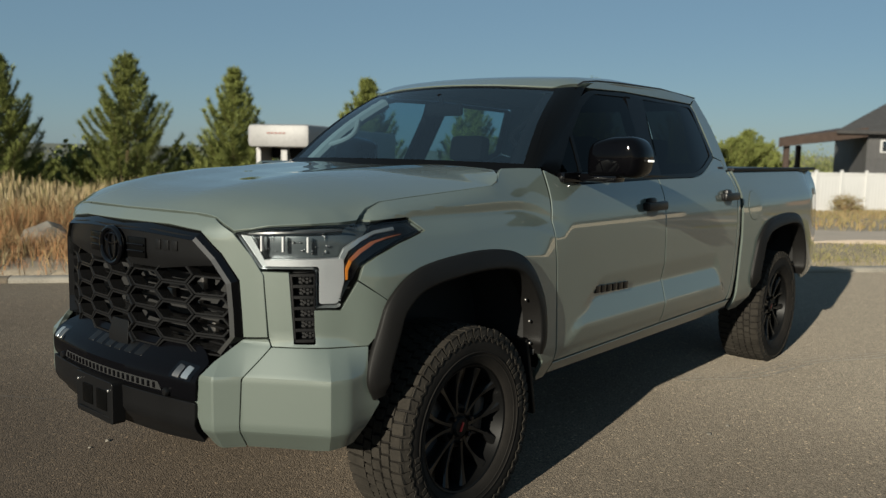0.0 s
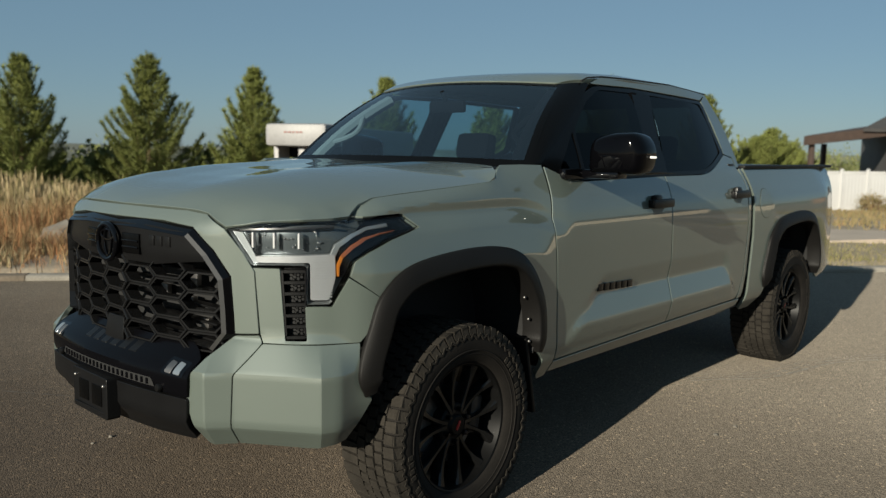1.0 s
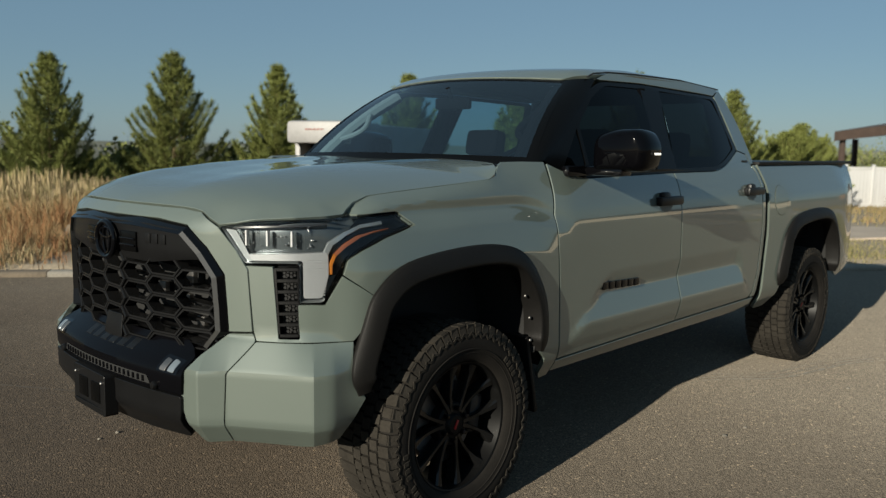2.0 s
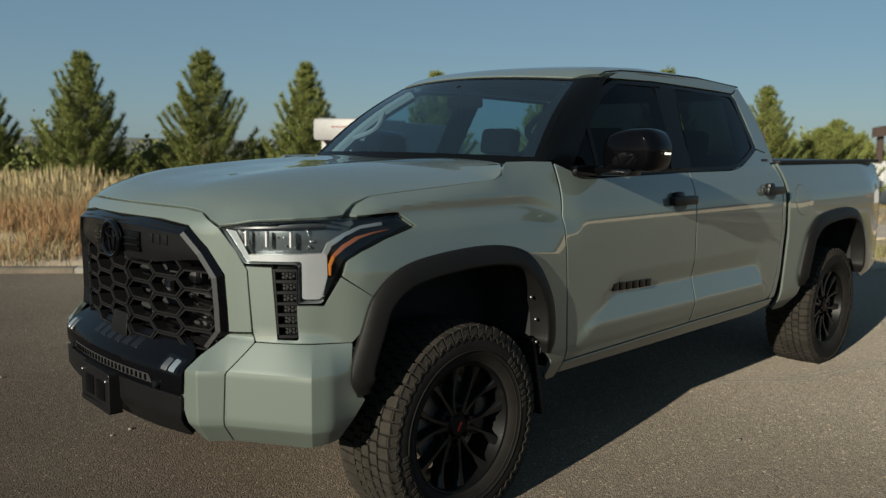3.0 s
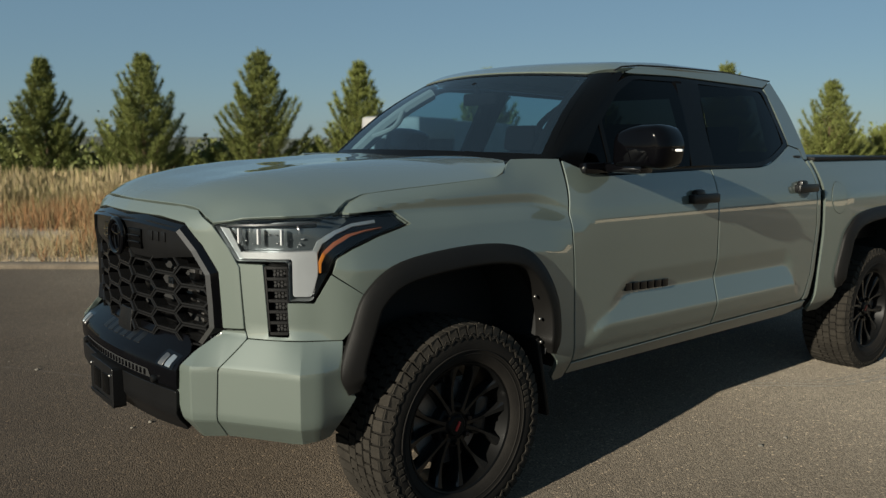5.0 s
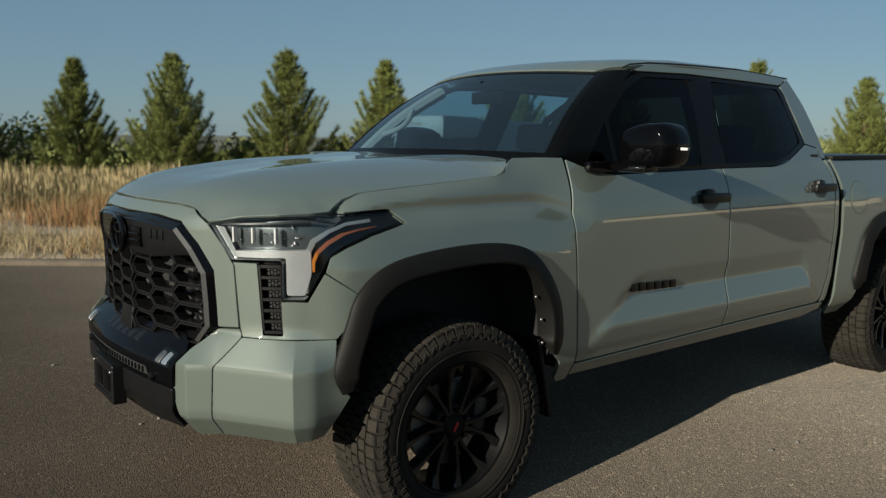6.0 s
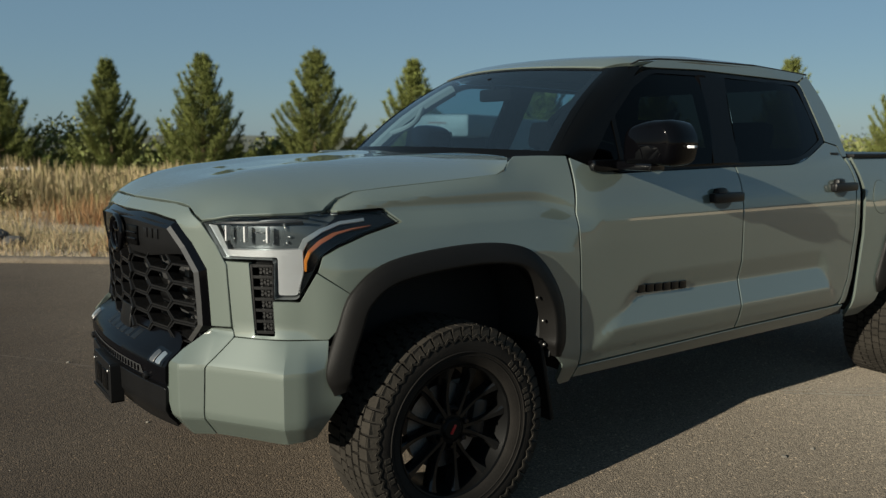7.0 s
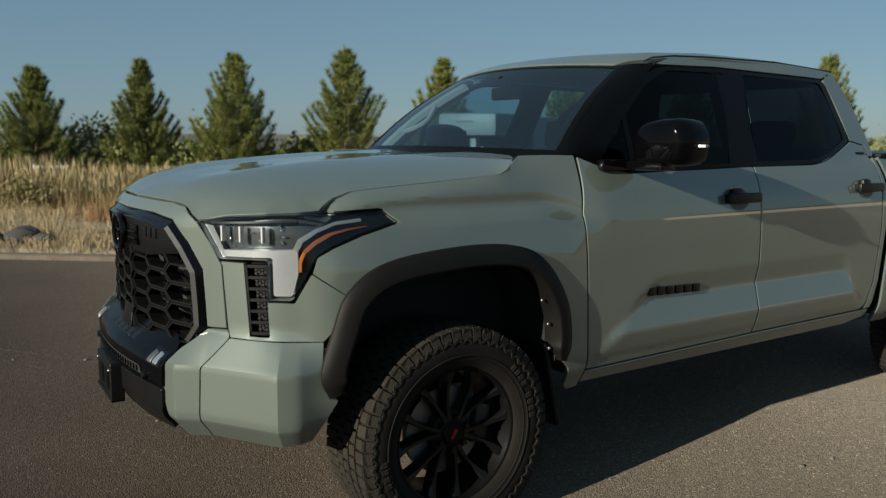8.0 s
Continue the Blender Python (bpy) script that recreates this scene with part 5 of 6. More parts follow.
def pine(name, at, tall, wide, seed, lean=0.0, fine=1.0):
    """A young pine: whorls of limbs that turn up at their ends, with needled side shoots."""
    rng = random.Random(seed)
    tree = thing(name, at, "young green pine with open whorled branches in dry grass", "tree", "row of pines")
    bend = [rng.uniform(-0.05, 0.05) for _ in range(4)]

    def stem(t):
        return Vector((bend[0] * math.sin(3 * t + seed) + lean * t, bend[1] * math.cos(4 * t), tall * t))

    bm = tube([stem(t) for t in np.linspace(0, 1, 10)], [0.075 * tall / 4 * (1 - 0.93 * t) for t in np.linspace(0, 1, 10)], 8)
    part("trunk", bm, BARK, tree)
    twigs, limbs = [], bmesh.new()
    z = 0.22
    while z < tall * 0.97:
        t = z / tall
        reach = wide * 0.5 * (1 - t) ** 1.08 * (0.78 + 0.22 * smooth(0.0, 0.12, t)) + 0.035
        start, n = rng.uniform(0, 6.3), 5 + int(2.4 * (1 - t))
        for k in range(n):
            a = start + 6.283 * k / n + rng.uniform(-0.3, 0.3)
            r = reach * rng.choice((0.62, 0.8, 0.92, 1.0, 1.0, 1.12))
            out, foot = Vector((math.cos(a), math.sin(a), 0)), stem(t)
            across = Vector((-math.sin(a), math.cos(a), 0))
            rise = r * (0.22 + 0.75 * t) * rng.uniform(0.8, 1.2)
            pts = []
            for j in range(6):
                u = j / 5
                pts.append(foot + out * r * (u - 0.10 * u ** 3) + Vector((0, 0, rise * u * u + 0.12 * r * u - 0.08 * r * math.sin(math.pi * u) * (1 - t))))
            tube(pts, [0.018 * (1 - 0.8 * j / 5) * (0.35 + 0.65 * (1 - t)) for j in range(6)], 5, limbs)
            m = max(2, int(r / 0.10))
            for j in range(m + 1):
                u = 0.22 + 0.78 * j / m
                i = min(4, int(u * 4.999))
                p = pts[i].lerp(pts[i + 1], u * 5 - i)
                d = (pts[i + 1] - pts[i]).normalized()
                twigs.append((p - d * 0.09, p + d * 0.06))
                shoot = min(0.34, 0.13 + 0.30 * r * (1.05 - u))
                for sg in (-1, 1):
                    v = (d * 0.8 + across * sg * rng.uniform(0.6, 1.1) + Vector((0, 0, rng.uniform(0.15, 0.55)))).normalized()
                    e = p + v * shoot * rng.uniform(0.7, 1.1)
                    twigs.append((p, p.lerp(e, 0.55)))
                    twigs.append((p.lerp(e, 0.45), e))
            twigs.append((pts[5], pts[5] + Vector((out.x * 0.4, out.y * 0.4, 1)) * 0.10))
        z += tall * 0.054 * (0.8 + 0.4 * rng.random()) * (1.15 - 0.5 * t)
    tagged(part("limb", limbs, BARK, tree), kind="stuff")
    for k in range(4):
        twigs.append((stem(1 - 0.03 * k) - Vector((0, 0, 0.12)), stem(1 - 0.03 * k) + Vector((0, 0, 0.05))))
    total = int(min(46, 84000 * fine / len(twigs)))
    v, f = needles(twigs, rng, max(8, total), 0.155, 0.0068 if fine > 0.8 else 0.011)
    raw("crown", v, f, NEEDLE, tree)
    return tree


def tree_at(s, d, tall, wide, seed, top=None):
    p = field_point(s, d)
    h = tall if top is None else top - p.z
    return pine("pine_tree", (p.x, p.y, p.z - 0.05), h, wide, seed, 0.0, 1.0 if d < 15 else 0.5)


for s, d, top, wide, seed in ((-19.5, 14.5, 3.2, 2.5, 31), (-16.2, 13.8, 3.3, 2.6, 12), (-13.08, 13.5, 3.43, 2.7, 3), (-10.0, 13.9, 3.6, 2.5, 4), (-7.15, 13.5, 3.77, 2.9, 5), (-4.05, 13.7, 3.95, 2.9, 6), (-1.25, 13.4, 3.58, 2.5, 7), (2.27, 13.6, 3.45, 2.6, 8),
                              (5.8, 15.5, 3.3, 2.5, 9), (9.8, 16.0, 3.95, 2.7, 10), (13.2, 16.2, 3.46, 2.6, 11), (17.6, 20.5, 2.2, 3.4, 14), (19.2, 22.0, 2.55, 3.6, 15), (27.8, 34.0, 2.3, 3.6, 16), (26.0, 33.0, 2.3, 3.6, 17), (29.5, 38.0, 2.2, 3.8, 18), (14.8, 19.0, 2.0, 3.0, 19)):
    tree_at(s, d, 0, wide * 1.36, seed, top)


def island_colors(name, stops, rough=0.85):
    """A material whose pieces each take a tone of their own."""
    m = bpy.data.materials.new(name)
    m.use_nodes = True
    t = m.node_tree
    p = t.nodes["Principled BSDF"]
    p.inputs["Roughness"].default_value, p.inputs["Specular IOR Level"].default_value = rough, 0.2
    geo, ramp = t.nodes.new("ShaderNodeNewGeometry"), t.nodes.new("ShaderNodeValToRGB")
    while len(ramp.color_ramp.elements) < len(stops):
        ramp.color_ramp.elements.new(0.5)
    for i, c in enumerate(stops):
        ramp.color_ramp.elements[i].position = i / (len(stops) - 1)
        ramp.color_ramp.elements[i].color = (*c, 1)
    t.links.new(geo.outputs["Random Per Island"], ramp.inputs[0])
    t.links.new(ramp.outputs[0], p.inputs["Base Color"])
    return m


STRAW = island_colors("straw", [(0.296, 0.215, 0.111), (0.370, 0.289, 0.170), (0.266, 0.207, 0.104), (0.192, 0.170, 0.074), (0.407, 0.326, 0.207)])
RUST = island_colors("rust_weeds", [(0.25, 0.112, 0.045), (0.29, 0.17, 0.08), (0.19, 0.088, 0.04), (0.29, 0.21, 0.11), (0.16, 0.13, 0.06)])
GREEN = island_colors("green_grass", [(0.14, 0.14, 0.05), (0.20, 0.18, 0.075), (0.26, 0.21, 0.11), (0.11, 0.115, 0.04)])
OLIVE = island_colors("olive_scrub", [(0.192, 0.160, 0.072), (0.240, 0.176, 0.088), (0.144, 0.136, 0.056), (0.240, 0.144, 0.072)])
LEAF = island_colors("shrub_leaves", [(0.10, 0.13, 0.04), (0.17, 0.19, 0.06), (0.22, 0.22, 0.09), (0.13, 0.15, 0.06)])


DRY = island_colors("pale_dry_weeds", [(0.34, 0.26, 0.15), (0.26, 0.18, 0.10), (0.38, 0.31, 0.19), (0.20, 0.19, 0.09)])


def blades(name, count, s_range, d_range, tall, wide, mat, label, seed, patch=0.0, bend=0.25, plume=False):
    """Grass as one mesh of thin bent blades in loose clumps."""
    rng = random.Random(seed)
    verts, faces, made = [], [], 0
    while made < count:
        s, d = rng.uniform(*s_range), rng.uniform(*d_range)
        k = noise.noise(Vector((s * 0.55 + seed, d * 0.55, 0.3))) * 0.5 + 0.5
        if rng.random() > (1 - patch) + patch * smooth(0.35, 0.62, k):
            continue
        made += 1
        p = field_point(s, d, -0.02)
        h = tall * rng.uniform(0.4, 1.0) * (0.42 + 0.95 * k)
        a, b = rng.uniform(0, 6.283), rng.uniform(0, 6.283)
        lean = Vector((math.cos(a), math.sin(a), 0)) * h * bend * rng.random()
        side = Vector((math.cos(b), math.sin(b), 0)) * wide * rng.uniform(0.5, 1.0)
        i = len(verts)
        m, e = p + lean * 0.35 + Vector((0, 0, h * 0.6)), p + lean + Vector((0, 0, h))
        verts += [p - side, p + side, m + side * 0.7, m - side * 0.7, e]
        faces += [(i, i + 1, i + 2, i + 3), (i + 3, i + 2, i + 4)]
        if plume and rng.random() < 0.5:
            i = len(verts)
            q = side.normalized() * wide * 1.7
            f = e - Vector((0, 0, h * 0.22))
            verts += [f, e * 0.5 + f * 0.5 + q, e + Vector((0, 0, 0.03)), e * 0.5 + f * 0.5 - q]
            faces.append((i, i + 1, i + 2, i + 3))
    ob = raw(name, verts, faces, mat)
    return tagged(ob, label, "grass", kind="stuff")


blades("tall_dry_grass", 42000, (-26, -5.2), (6.2, 12.0), 0.98, 0.006, STRAW, "tall golden dry grass standing in the field", 1, 0.75, 0.55, True)
blades("tall_dry_grass", 17000, (-5.2, 6), (4.2, 12.0), 0.95, 0.006, STRAW, "tall golden dry grass behind the rust-brown weeds", 11, 0.75, 0.55, True)
blades("green_weeds", 4500, (-22, 4), (6.3, 9.0), 0.7, 0.014, GREEN, "green weeds among the dry grass", 2, 0.95, 0.4)
blades("dry_weeds_by_kerb", 22000, (-22, -3.3), (-0.03, 2.4), 0.17, 0.006, DRY, "low dry weeds spilling over the kerb", 8, 0.8, 1.0)
blades("rust_weeds", 34000, (-4.1, 6), (0.25, 5.6), 0.46, 0.006, RUST, "rust-brown low weeds beside the boulder", 3, 0.85, 0.9)
blades("rust_weeds", 12000, (-7, 4), (3.4, 7.6), 0.66, 0.006, RUST, "rust-brown weeds at the foot of the dry grass", 13, 0.9, 0.8)
blades("short_dry_grass", 16000, (-22, -3.6), (0.2, 6.7), 0.26, 0.006, STRAW, "short dry grass on sandy soil", 4, 0.95, 1.0)
blades("verge_grass", 30000, (4, 22), (0.25, 2.65), 0.12, 0.006, GREEN, "yellow-green short grass on the verge", 5, 0.5, 0.7)
blades("scrub_grass", 24000, (4, 40), (4.8, 27), 0.24, 0.014, OLIVE, "olive and brown scrub in front of the fence", 6, 0.8, 0.6)
blades("dry_grass_across", 9000, (-45, 45), (-42, -24.5), 0.6, 0.03, STRAW, "dry grass beyond the lot", 7, 0.5, 0.4)


def bush(name, s, d, tall, wide, seed, mat, label, count=2600, leaf=0.05):
    """A shrub: stems and a ragged crown of small leaves in clumps."""
    rng = random.Random(seed)
    p = field_point(s, d)
    ob = thing(name, (p.x, p.y, p.z - 0.05), label, "shrub")
    stems = bmesh.new()
    clumps = []
    for k in range(44):
        a, r = rng.uniform(0, 6.283), wide * 0.5 * rng.random() ** 0.5
        z = tall * rng.uniform(0.25, 0.95) * (1 - 0.35 * (r / (wide * 0.5)) ** 2)
        q = Vector((math.cos(a) * r, math.sin(a) * r, z))
        tube([Vector((0, 0, 0)), q * 0.5 + Vector((0, 0, 0.1)), q], [0.03, 0.018, 0.006], 5, stems)
        clumps.append((q, wide * rng.uniform(0.10, 0.2)))
    part("stems", stems, BARK, ob)
    verts, faces = [], []
    for k in range(count):
        c, r = rng.choice(clumps)
        v = Vector((rng.gauss(0, 0.55), rng.gauss(0, 0.55), rng.gauss(0, 0.5))) * r
        n = Vector((rng.gauss(0, 1), rng.gauss(0, 1), rng.gauss(0, 1))).normalized()
        u = n.orthogonal().normalized() * leaf * rng.uniform(0.5, 1.1)
        w = n.cross(u) * 0.6
        i = len(verts)
        q = c + v
        verts += [q - u, q - w, q + u, q + w]
        faces.append((i, i + 1, i + 2, i + 3))
    raw("crown", verts, faces, mat, ob)
    return ob


for s, d, h, w, seed in ((-14.6, 14.9, 2.2, 3.4, 41), (-11.6, 15.2, 2.4, 3.3, 42), (-8.5, 15.0, 2.2, 3.3, 43), (-5.6, 15.4, 2.0, 3.2, 44), (-2.7, 15.6, 2.0, 3.2, 45), (0.6, 15.4, 1.9, 3.2, 46), (-17.6, 15.2, 2.3, 3.4, 47), (-20.6, 15.6, 2.2, 3.4, 57), (16.0, 24, 2.7, 3.6, 48), (19.0, 27, 3.2, 4.0, 49), (22.0, 29, 3.6, 4.2, 50), (30, 46, 4.2, 5.5, 51), (35, 46, 4.0, 5.5, 52), (39.5, 46, 4.3, 5.5, 53), (43.5, 47, 4.0, 5.5, 54)):
    bush("shrub", s, d, h, w, seed, LEAF, "green shrub behind the grass", 9000 if d < 20 else 4500, 0.085 if d < 20 else 0.11)
bush("dry_bush", 27.6, 26.6, 0.95, 1.5, 60, OLIVE, "round brown dry bush in front of the fence", 1800, 0.05)

bush("green_bush", -8.9, 6.6, 0.8, 1.2, 61, GREEN, "low green bush at the edge of the dry grass", 3000, 0.04)

# ---- fence ----
VINYL = material("white_vinyl", (0.47, 0.465, 0.455), 0.45, vary=0.05, scale=1.2, fine=30)
fence = thing("fence", (0, 0, 0), "white vinyl privacy fence with square posts", "fence")
FENCE_D = 28.0
for k in range(18):
    s = 16.5 + 1.46 * k
    a = ALONG * s + ACROSS * (KERB + FENCE_D)
    turn = Matrix.Rotation(math.atan2(ALONG.y, ALONG.x), 4, "Z")
    bm = bmesh.new()
    box(bm, (a.x, a.y, -0.28), (0.13, 0.13, 2.3), 0.008, turn)
    post = part("post", bm, VINYL, fence)
    bm = bmesh.new()
    box(bm, (a.x, a.y, 0.89), (0.155, 0.155, 0.05), 0.006, turn, 0.6)
    part("post_cap", bm, VINYL, post)
    c = a + ALONG * 0.73
    for z, h, w in ((0.72, 0.14, 0.055), (-1.15, 0.16, 0.055)):
        bm = bmesh.new()
        box(bm, (c.x, c.y, z), (1.33, w, h), 0.006, turn)
        part("rail", bm, VINYL, fence)
    for j in range(7):
        q = a + ALONG * (0.073 + 0.19 * (j + 0.5))
        bm = bmesh.new()
        box(bm, (q.x, q.y, -0.215), (0.189, 0.024, 1.74), 0.002, turn)
        part("board", bm, VINYL, fence)

boards = thing("board_rail", (0, 0, 0), "low white board rail half hidden behind the dry grass", "rail")
for ds, z, w, h in ((0.0, 0.42, 1.1, 0.10), (0.0, 0.62, 1.1, 0.10)):
    c = ALONG * -12.0 + ACROSS * (KERB + 12.3)
    bm = bmesh.new()
    box(bm, (c.x, c.y, z), (w, 0.03, h), 0.005, Matrix.Rotation(math.atan2(ALONG.y, ALONG.x), 4, "Z"))
    part("board", bm, VINYL, boards)
for k in (-1, 1):
    c = ALONG * (-12.0 + 0.5 * k) + ACROSS * (KERB + 12.34)
    bm = bmesh.new()
    box(bm, (c.x, c.y, 0.15), (0.08, 0.05, 1.1), 0.005)
    part("post", bm, VINYL, boards)

# ---- house ----
SIDING = material("dark_board_siding", (0.085, 0.083, 0.082), 0.8, vary=0.15, scale=1.5, fine=25, bump=0.2)
SHINGLE = material("dark_shingles", (0.05, 0.047, 0.045), 0.9, vary=0.3, scale=3, fine=18, bump=0.5)
BEAM = material("stained_timber", (0.055, 0.036, 0.027), 0.75, vary=0.3, scale=4, fine=40, bump=0.3)
PANE = material("dark_window_pane", (0.02, 0.025, 0.03), 0.08, coat=1.0)
house = thing("house", (0, 0, 0), "dark single-storey house with a covered timber porch", "house")
HOUSE_D = 31.0
h_turn = Matrix.Rotation(math.atan2(ALONG.y, ALONG.x), 4, "Z")


def house_box(name, s, d, z, size, mat, parent=None, bevel=0.01, tilt=None):
    c = ALONG * s + ACROSS * (KERB + d)
    bm = bmesh.new()
    box(bm, (c.x, c.y, z), size, bevel, h_turn @ (tilt or Matrix()))
    return part(name, bm, mat, parent or house)


def slab(name, corners, thick, mat, parent=None):
    bm = bmesh.new()
    pts = [ALONG * s + ACROSS * (KERB + d) + Vector((0, 0, z)) for s, d, z in corners]
    low, high = [bm.verts.new(p) for p in pts], [bm.verts.new(p + Vector((0, 0, thick))) for p in pts]
    bm.faces.new(low[::-1]), bm.faces.new(high)
    for i in range(len(pts)):
        bm.faces.new((low[i - 1], low[i], high[i], high[i - 1]))
    bmesh.ops.recalc_face_normals(bm, faces=bm.faces[:])
    return part(name, bm, mat, parent or house, "", 0)


wall = slab("wall", [(31.9, HOUSE_D, -1.5), (43.0, HOUSE_D, -1.5), (48.5, HOUSE_D + 8, -1.5), (35.8, HOUSE_D + 8, -1.5)], 4.42, SIDING)
for k in range(16):
    house_box("batten", 32.1 + 0.42 * k, HOUSE_D - 0.02, 0.75, (0.05, 0.05, 4.2), SIDING, wall, 0.004)
house_box("trim_board", 37.4, HOUSE_D - 0.03, 1.55, (11.0, 0.05, 0.07), SIDING, wall)
window = house_box("window", 33.4, HOUSE_D - 0.03, 2.22, (1.35, 0.10, 0.72), VINYL)
house_box("pane", 33.4, HOUSE_D - 0.085, 2.22, (1.17, 0.02, 0.56), PANE, window)


slab("roof", [(29.5, HOUSE_D - 0.6, 2.86), (44, HOUSE_D - 0.6, 2.9), (46.0, HOUSE_D + 4, 4.9), (36.2, HOUSE_D + 4, 4.75)], 0.16, SHINGLE)
slab("roof", [(29.5, HOUSE_D - 0.6, 2.86), (36.2, HOUSE_D + 4, 4.75), (36.0, HOUSE_D + 8.5, 2.9)], 0.16, SHINGLE)
slab("porch_roof", [(26.2, HOUSE_D - 0.4, 2.06), (31.6, HOUSE_D - 0.4, 2.72), (33.0, HOUSE_D + 4, 2.82), (29.4, HOUSE_D + 4, 2.24)], 0.5, BEAM)
house_box("porch_beam", 28.4, HOUSE_D - 0.2, 2.42, (3.5, 0.18, 0.22), BEAM, None, 0.01, pose(0, 0, 0, 0, -6, 0))
for x, d in ((26.95, 0.0), (30.2, 3.7)):
    house_box("porch_post", x, HOUSE_D + d, 0.45, (0.24, 0.24, 3.6), BEAM)

# ---- trailer beyond the kerb ----
ALLOY = material("white_trailer_skin", (0.25, 0.245, 0.24), 0.5, vary=0.16, scale=2, fine=20)
SIGN = material("faded_red_paint", (0.22, 0.10, 0.085), 0.7)
trailer = thing("trailer", (0, 0, 0), "white gooseneck trailer with a rounded nose, parked in the field", "trailer")


t_turn = Matrix.Rotation(math.atan2(ALONG.y, ALONG.x) - radians(24), 4, "Z")
t_front = ALONG * -0.68 + ACROSS * (KERB + 6.0)


def trailer_box(name, x, y, z, size, mat, bevel=0.03, parent=None):
    """x across the trailer from its left corner, y back from its nose."""
    bm = bmesh.new()
    box(bm, (x, y, z), size, bevel)
    bmesh.ops.transform(bm, matrix=Matrix.Translation(t_front) @ t_turn, verts=bm.verts[:])
    return part(name, bm, mat, parent or trailer)


nose_box = trailer_box("nose", 0.60, 0.9, 1.73, (1.20, 1.8, 0.42), ALLOY, 0.09)
trailer_box("body", 0.60, 3.7, 1.10, (1.20, 3.9, 1.62), ALLOY, 0.06)
trailer_box("neck_panel", 0.60, 1.3, 1.42, (1.1, 0.9, 0.2), DARK, 0.02)
trailer_box("coupler_post", 0.62, 0.3, 0.80, (0.13, 0.13, 1.45), ALLOY, 0.02)
trailer_box("side_leg", 0.06, 0.6, 0.76, (0.10, 0.5, 1.55), ALLOY, 0.02)
for k in range(8):
    trailer_box("stripe_bar", 0.16 + 0.06 * k, 1.73, 1.27, (0.032, 0.03, 0.10), SIGN if k % 2 else ALLOY, 0.004)
for x in (0.12, 1.08):
    wheel_block = trailer_box("trailer_tyre", x, 3.8, 0.36, (0.22, 0.74, 0.74), RUBBER, 0.1)
for k in range(5):
    trailer_box("blank_letter_bar", 0.42 + 0.075 * k, -0.002, 1.78, (0.06, 0.012, 0.028), SIGN, 0.003, nose_box)

# ---- small stones and rubble ----
ROCK = material("pale_stone", (0.165, 0.148, 0.122), 0.9, vary=0.3, scale=7, fine=60, bump=0.5)


def stone(name, p, r, seed, mat, label, category, group=""):
    rng = random.Random(seed)
    bm = bmesh.new()
    bmesh.ops.create_icosphere(bm, subdivisions=2, radius=r)
    for v in bm.verts:
        v.co *= 1 + 0.3 * noise.noise(v.co / r * 1.3 + Vector((seed, 0, 0)))
        v.co.z *= 0.62
    bmesh.ops.transform(bm, matrix=pose(p.x, p.y, p.z + r * 0.3, 0, 0, rng.uniform(0, 360)), verts=bm.verts[:])
    return tagged(part(name, bm, mat, None, "", 25), label, category, group)


stone("boulder", field_point(-3.4, 3.2), 0.34, 1, ROCK, "large pale boulder among rust-brown weeds", "rock")
for i, (s, d, r) in enumerate(((-5.4, 0.9, 0.16), (-5.75, 1.0, 0.22), (-6.1, 0.85, 0.18), (-5.9, 1.3, 0.2))):
    stone("rubble", field_point(s, d), r, 20 + i, SHINGLE, "dark broken rubble on the sandy verge", "rubble", "rubble heap")
rng = random.Random(77)
for i in range(70):
    p = Vector((rng.uniform(-2.5, 5.5), rng.uniform(-3.2, 4.0), 0.0))
    if 0.1 < p.x + 0.9 and abs(p.y) < 1.1:
        continue
    stone("pebble", p, rng.choice((0.004, 0.005, 0.007, 0.010)), 100 + i, ROCK, "small pale pebble on the asphalt", "pebble", "pebbles")
for x, y, r in ((1.70, -1.305, 0.014), (-0.713, 2.396, 0.013), (-0.519, 0.942, 0.012), (-0.627, 0.915, 0.009)):
    stone("pebble", Vector((x, y, 0)), r, int(1000 * abs(x)), ROCK, "small pale pebble on the asphalt", "pebble", "pebbles")

# ---- plain unseen buildings behind the camera, added for the paint to reflect ----
CREAM = material("cream_wall", (0.55, 0.47, 0.36), 0.85, vary=0.12, scale=0.4, fine=8)
BROWN = material("brown_wall", (0.20, 0.13, 0.09), 0.85, vary=0.15, scale=0.5, fine=8)
for x, y, long, tall, mat, turn, words in ((84, -54, 30, 2.4, CREAM, 60, "unseen cream building added for the paint to reflect"), (66, -84, 26, 3.0, BROWN, 40, "unseen brown building added for the paint to reflect"), (30, -96, 22, 2.8, CREAM, 15, "unseen cream shed added for the paint to reflect"), (100, -24, 14, 3.2, BROWN, 75, "unseen brown shed added for the paint to reflect")):
    ob = thing("building", (x, y, 0.0), words, "building", turn=turn)
    bm = bmesh.new()
    box(bm, (0, 0, tall / 2 - 0.1), (long, 8, tall + 0.2), 0.03)
    part("wall", bm, mat, ob)
    bm = bmesh.new()
    box(bm, (0, 0, tall + 0.35), (long + 0.8, 8.8, 0.8), 0.02, None, 0.75)
    part("roof", bm, SHINGLE, ob)

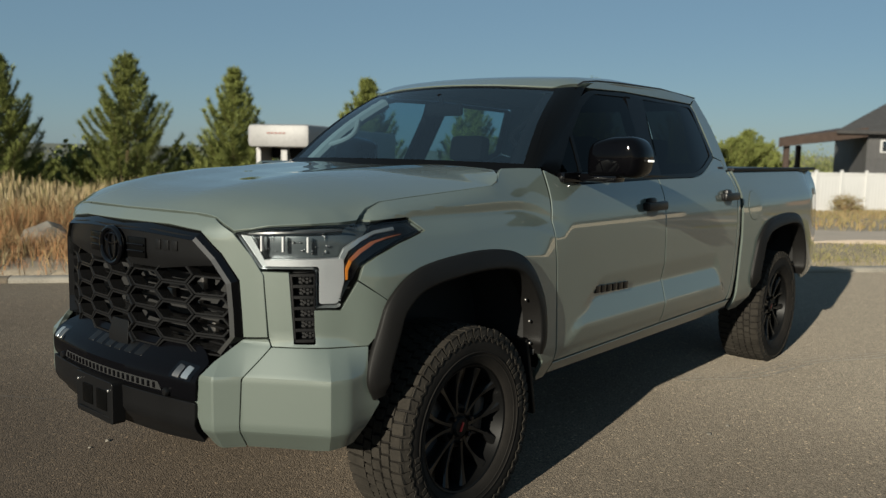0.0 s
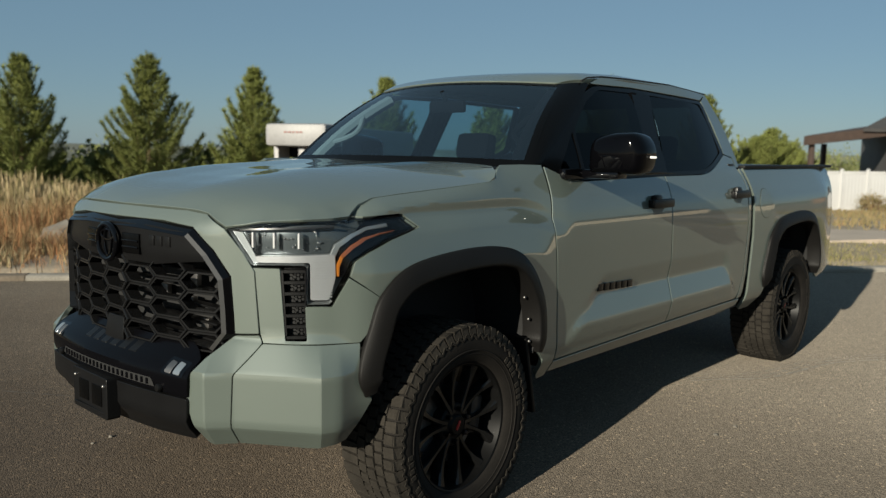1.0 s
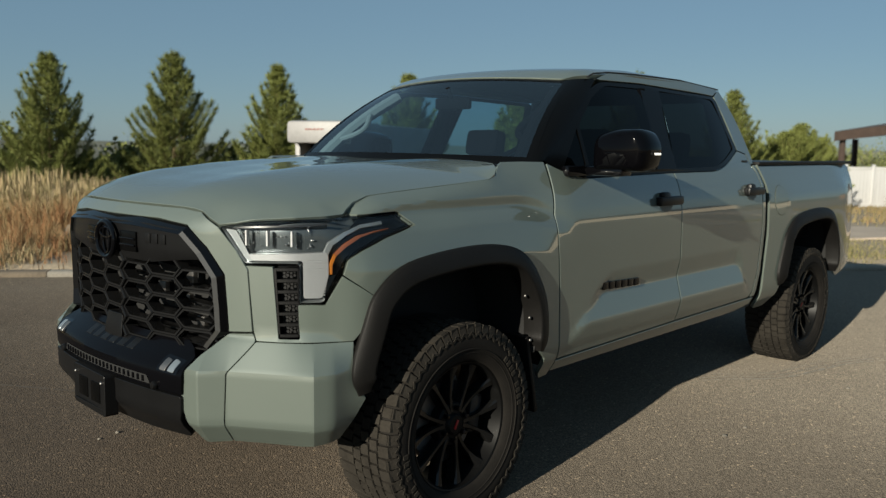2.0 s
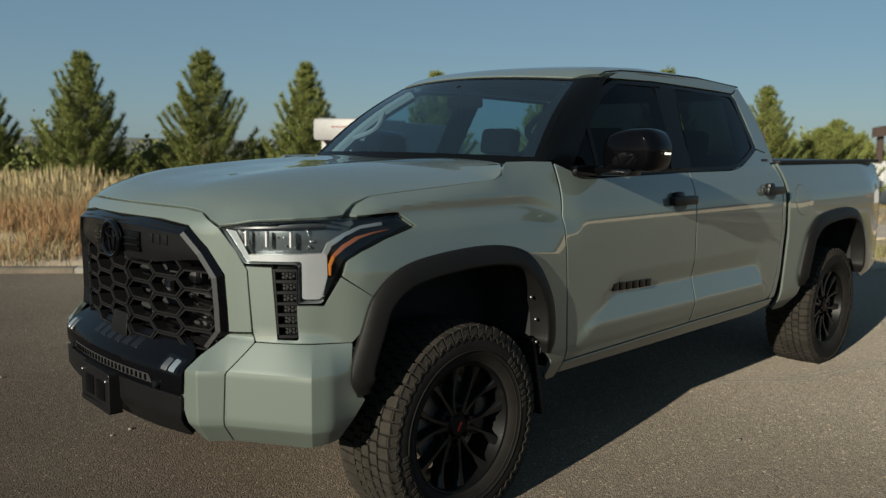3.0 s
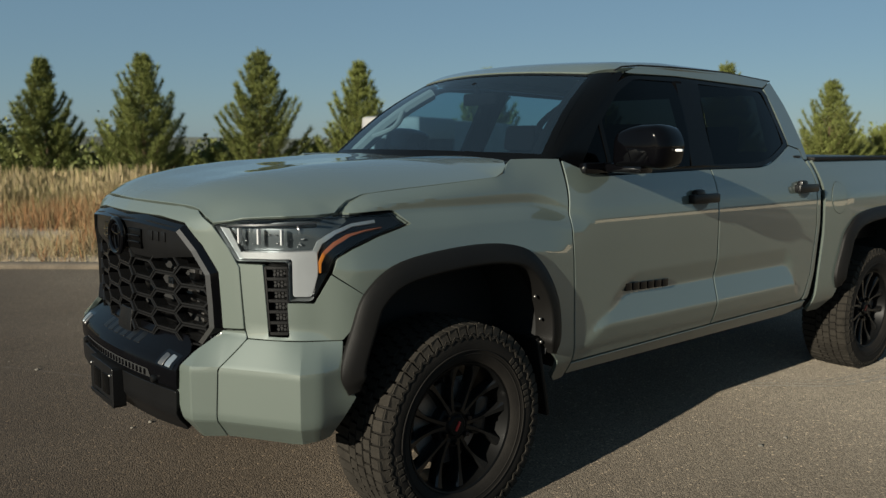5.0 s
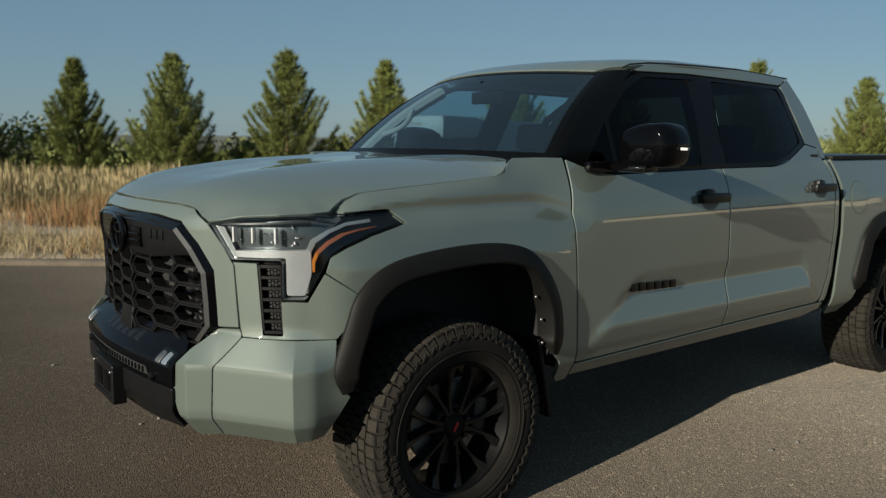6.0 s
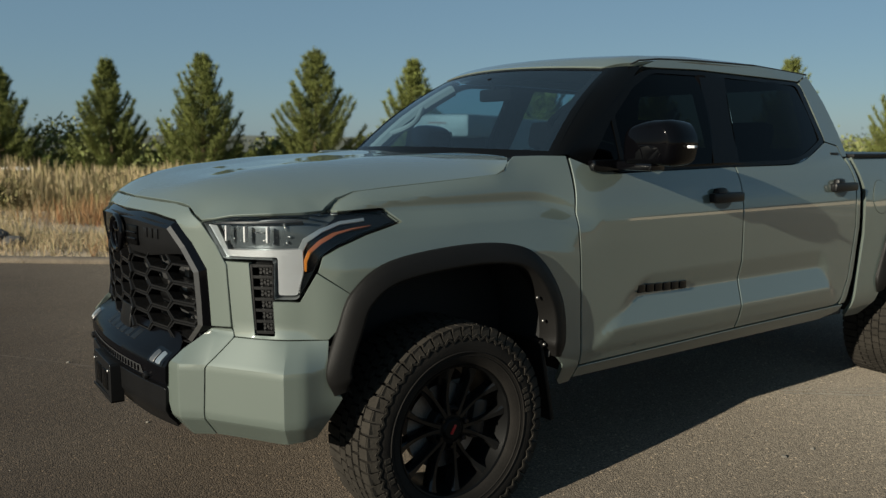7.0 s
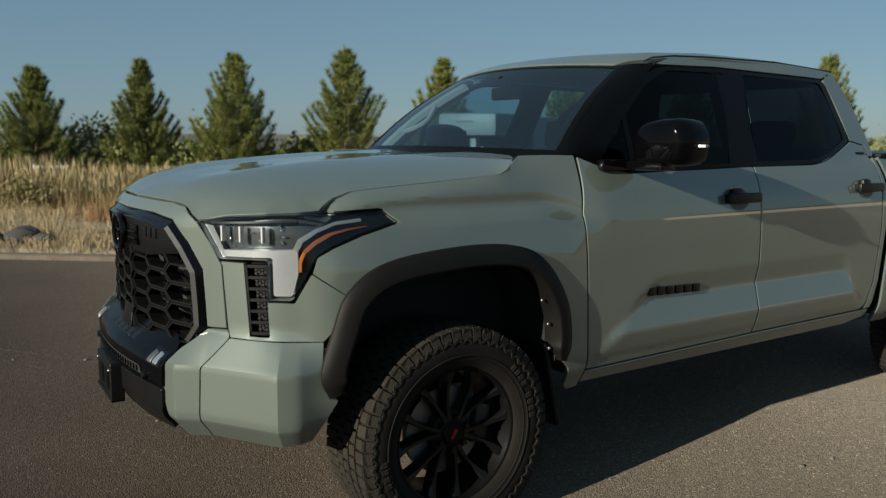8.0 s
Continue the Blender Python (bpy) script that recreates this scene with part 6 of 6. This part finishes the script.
# ---- pale scuff lines on the asphalt ----
CHALK = material("chalky_dust", (0.27, 0.245, 0.205), 0.95, vary=0.25, scale=9, fine=80)
arc = curve([(2.62, -0.74), (2.75, -0.83), (3.09, -1.09), (3.8, -1.28), (4.35, -1.61), (5.2, -2.0), (6.2, -2.3)], 30)
bm = bmesh.new()
for off, wide, seed in ((0.0, 0.018, 5), (0.055, 0.014, 6), (0.12, 0.010, 7)):
    rng = random.Random(seed)
    for a, b in zip(arc, arc[1:]):
        if rng.random() < 0.12:
            continue
        t = Vector((b[0] - a[0], b[1] - a[1], 0)).normalized()
        n = Vector((-t.y, t.x, 0))
        w = wide * rng.uniform(0.25, 0.8)
        p, q = Vector((*a, 0.0015)) + n * (off + rng.uniform(-0.006, 0.006)), Vector((*b, 0.0015)) + n * (off + rng.uniform(-0.006, 0.006))
        bm.faces.new([bm.verts.new(v) for v in (p - n * w, q - n * w * 0.8, q + n * w * 0.7, p + n * w)])
bmesh.ops.recalc_face_normals(bm, faces=bm.faces[:])
tagged(part("scuff_marks", bm, CHALK), "broken pale scuff lines across the asphalt", "scuff marks", kind="stuff")

SEAM = material("dusty_paving_seam", (0.075, 0.058, 0.042), 0.95, vary=0.35, scale=5, fine=80)
bm = bmesh.new()
rng = random.Random(12)
seam = curve([(-1.45, 3.4), (-0.9, 2.66), (-0.5, 2.03), (-0.2, 1.5), (0.2, 0.8)], 26)
for a, b in zip(seam, seam[1:]):
    t = Vector((b[0] - a[0], b[1] - a[1], 0)).normalized()
    n, w = Vector((-t.y, t.x, 0)), rng.uniform(0.004, 0.014)
    p, q = Vector((*a, 0.0015)), Vector((*b, 0.0015))
    bm.faces.new([bm.verts.new(v) for v in (p - n * w, q - n * w, q + n * w, p + n * w)])
bmesh.ops.recalc_face_normals(bm, faces=bm.faces[:])
tagged(part("paving_seam", bm, SEAM), "faint dusty seam across the asphalt", "seam", kind="structure")

# ---- far hills ----
# backdrop ring added to close the horizon; haze is put into its colour
HILL = material("hazy_hills", (0.08, 0.09, 0.08), 1.0, vary=0.2, scale=0.01, fine=0.08)
verts, faces, n = [], [], 160
for k in range(n):
    a = 2 * math.pi * k / n
    r = 900
    z = 3 + 2 * noise.noise(Vector((math.cos(a) * 2.2, math.sin(a) * 2.2, 0.0))) + 1.2 * noise.noise(Vector((math.cos(a) * 9, math.sin(a) * 9, 3.0)))
    verts += [Vector((r * math.cos(a), r * math.sin(a), -60)), Vector((r * 1.02 * math.cos(a), r * 1.02 * math.sin(a), z))]
    faces.append((2 * k, 2 * ((k + 1) % n), 2 * ((k + 1) % n) + 1, 2 * k + 1))
tagged(raw("backdrop", verts, faces, HILL, smooth_on=True), "added backdrop of low hills, haze put into its colour", "hills", kind="structure")
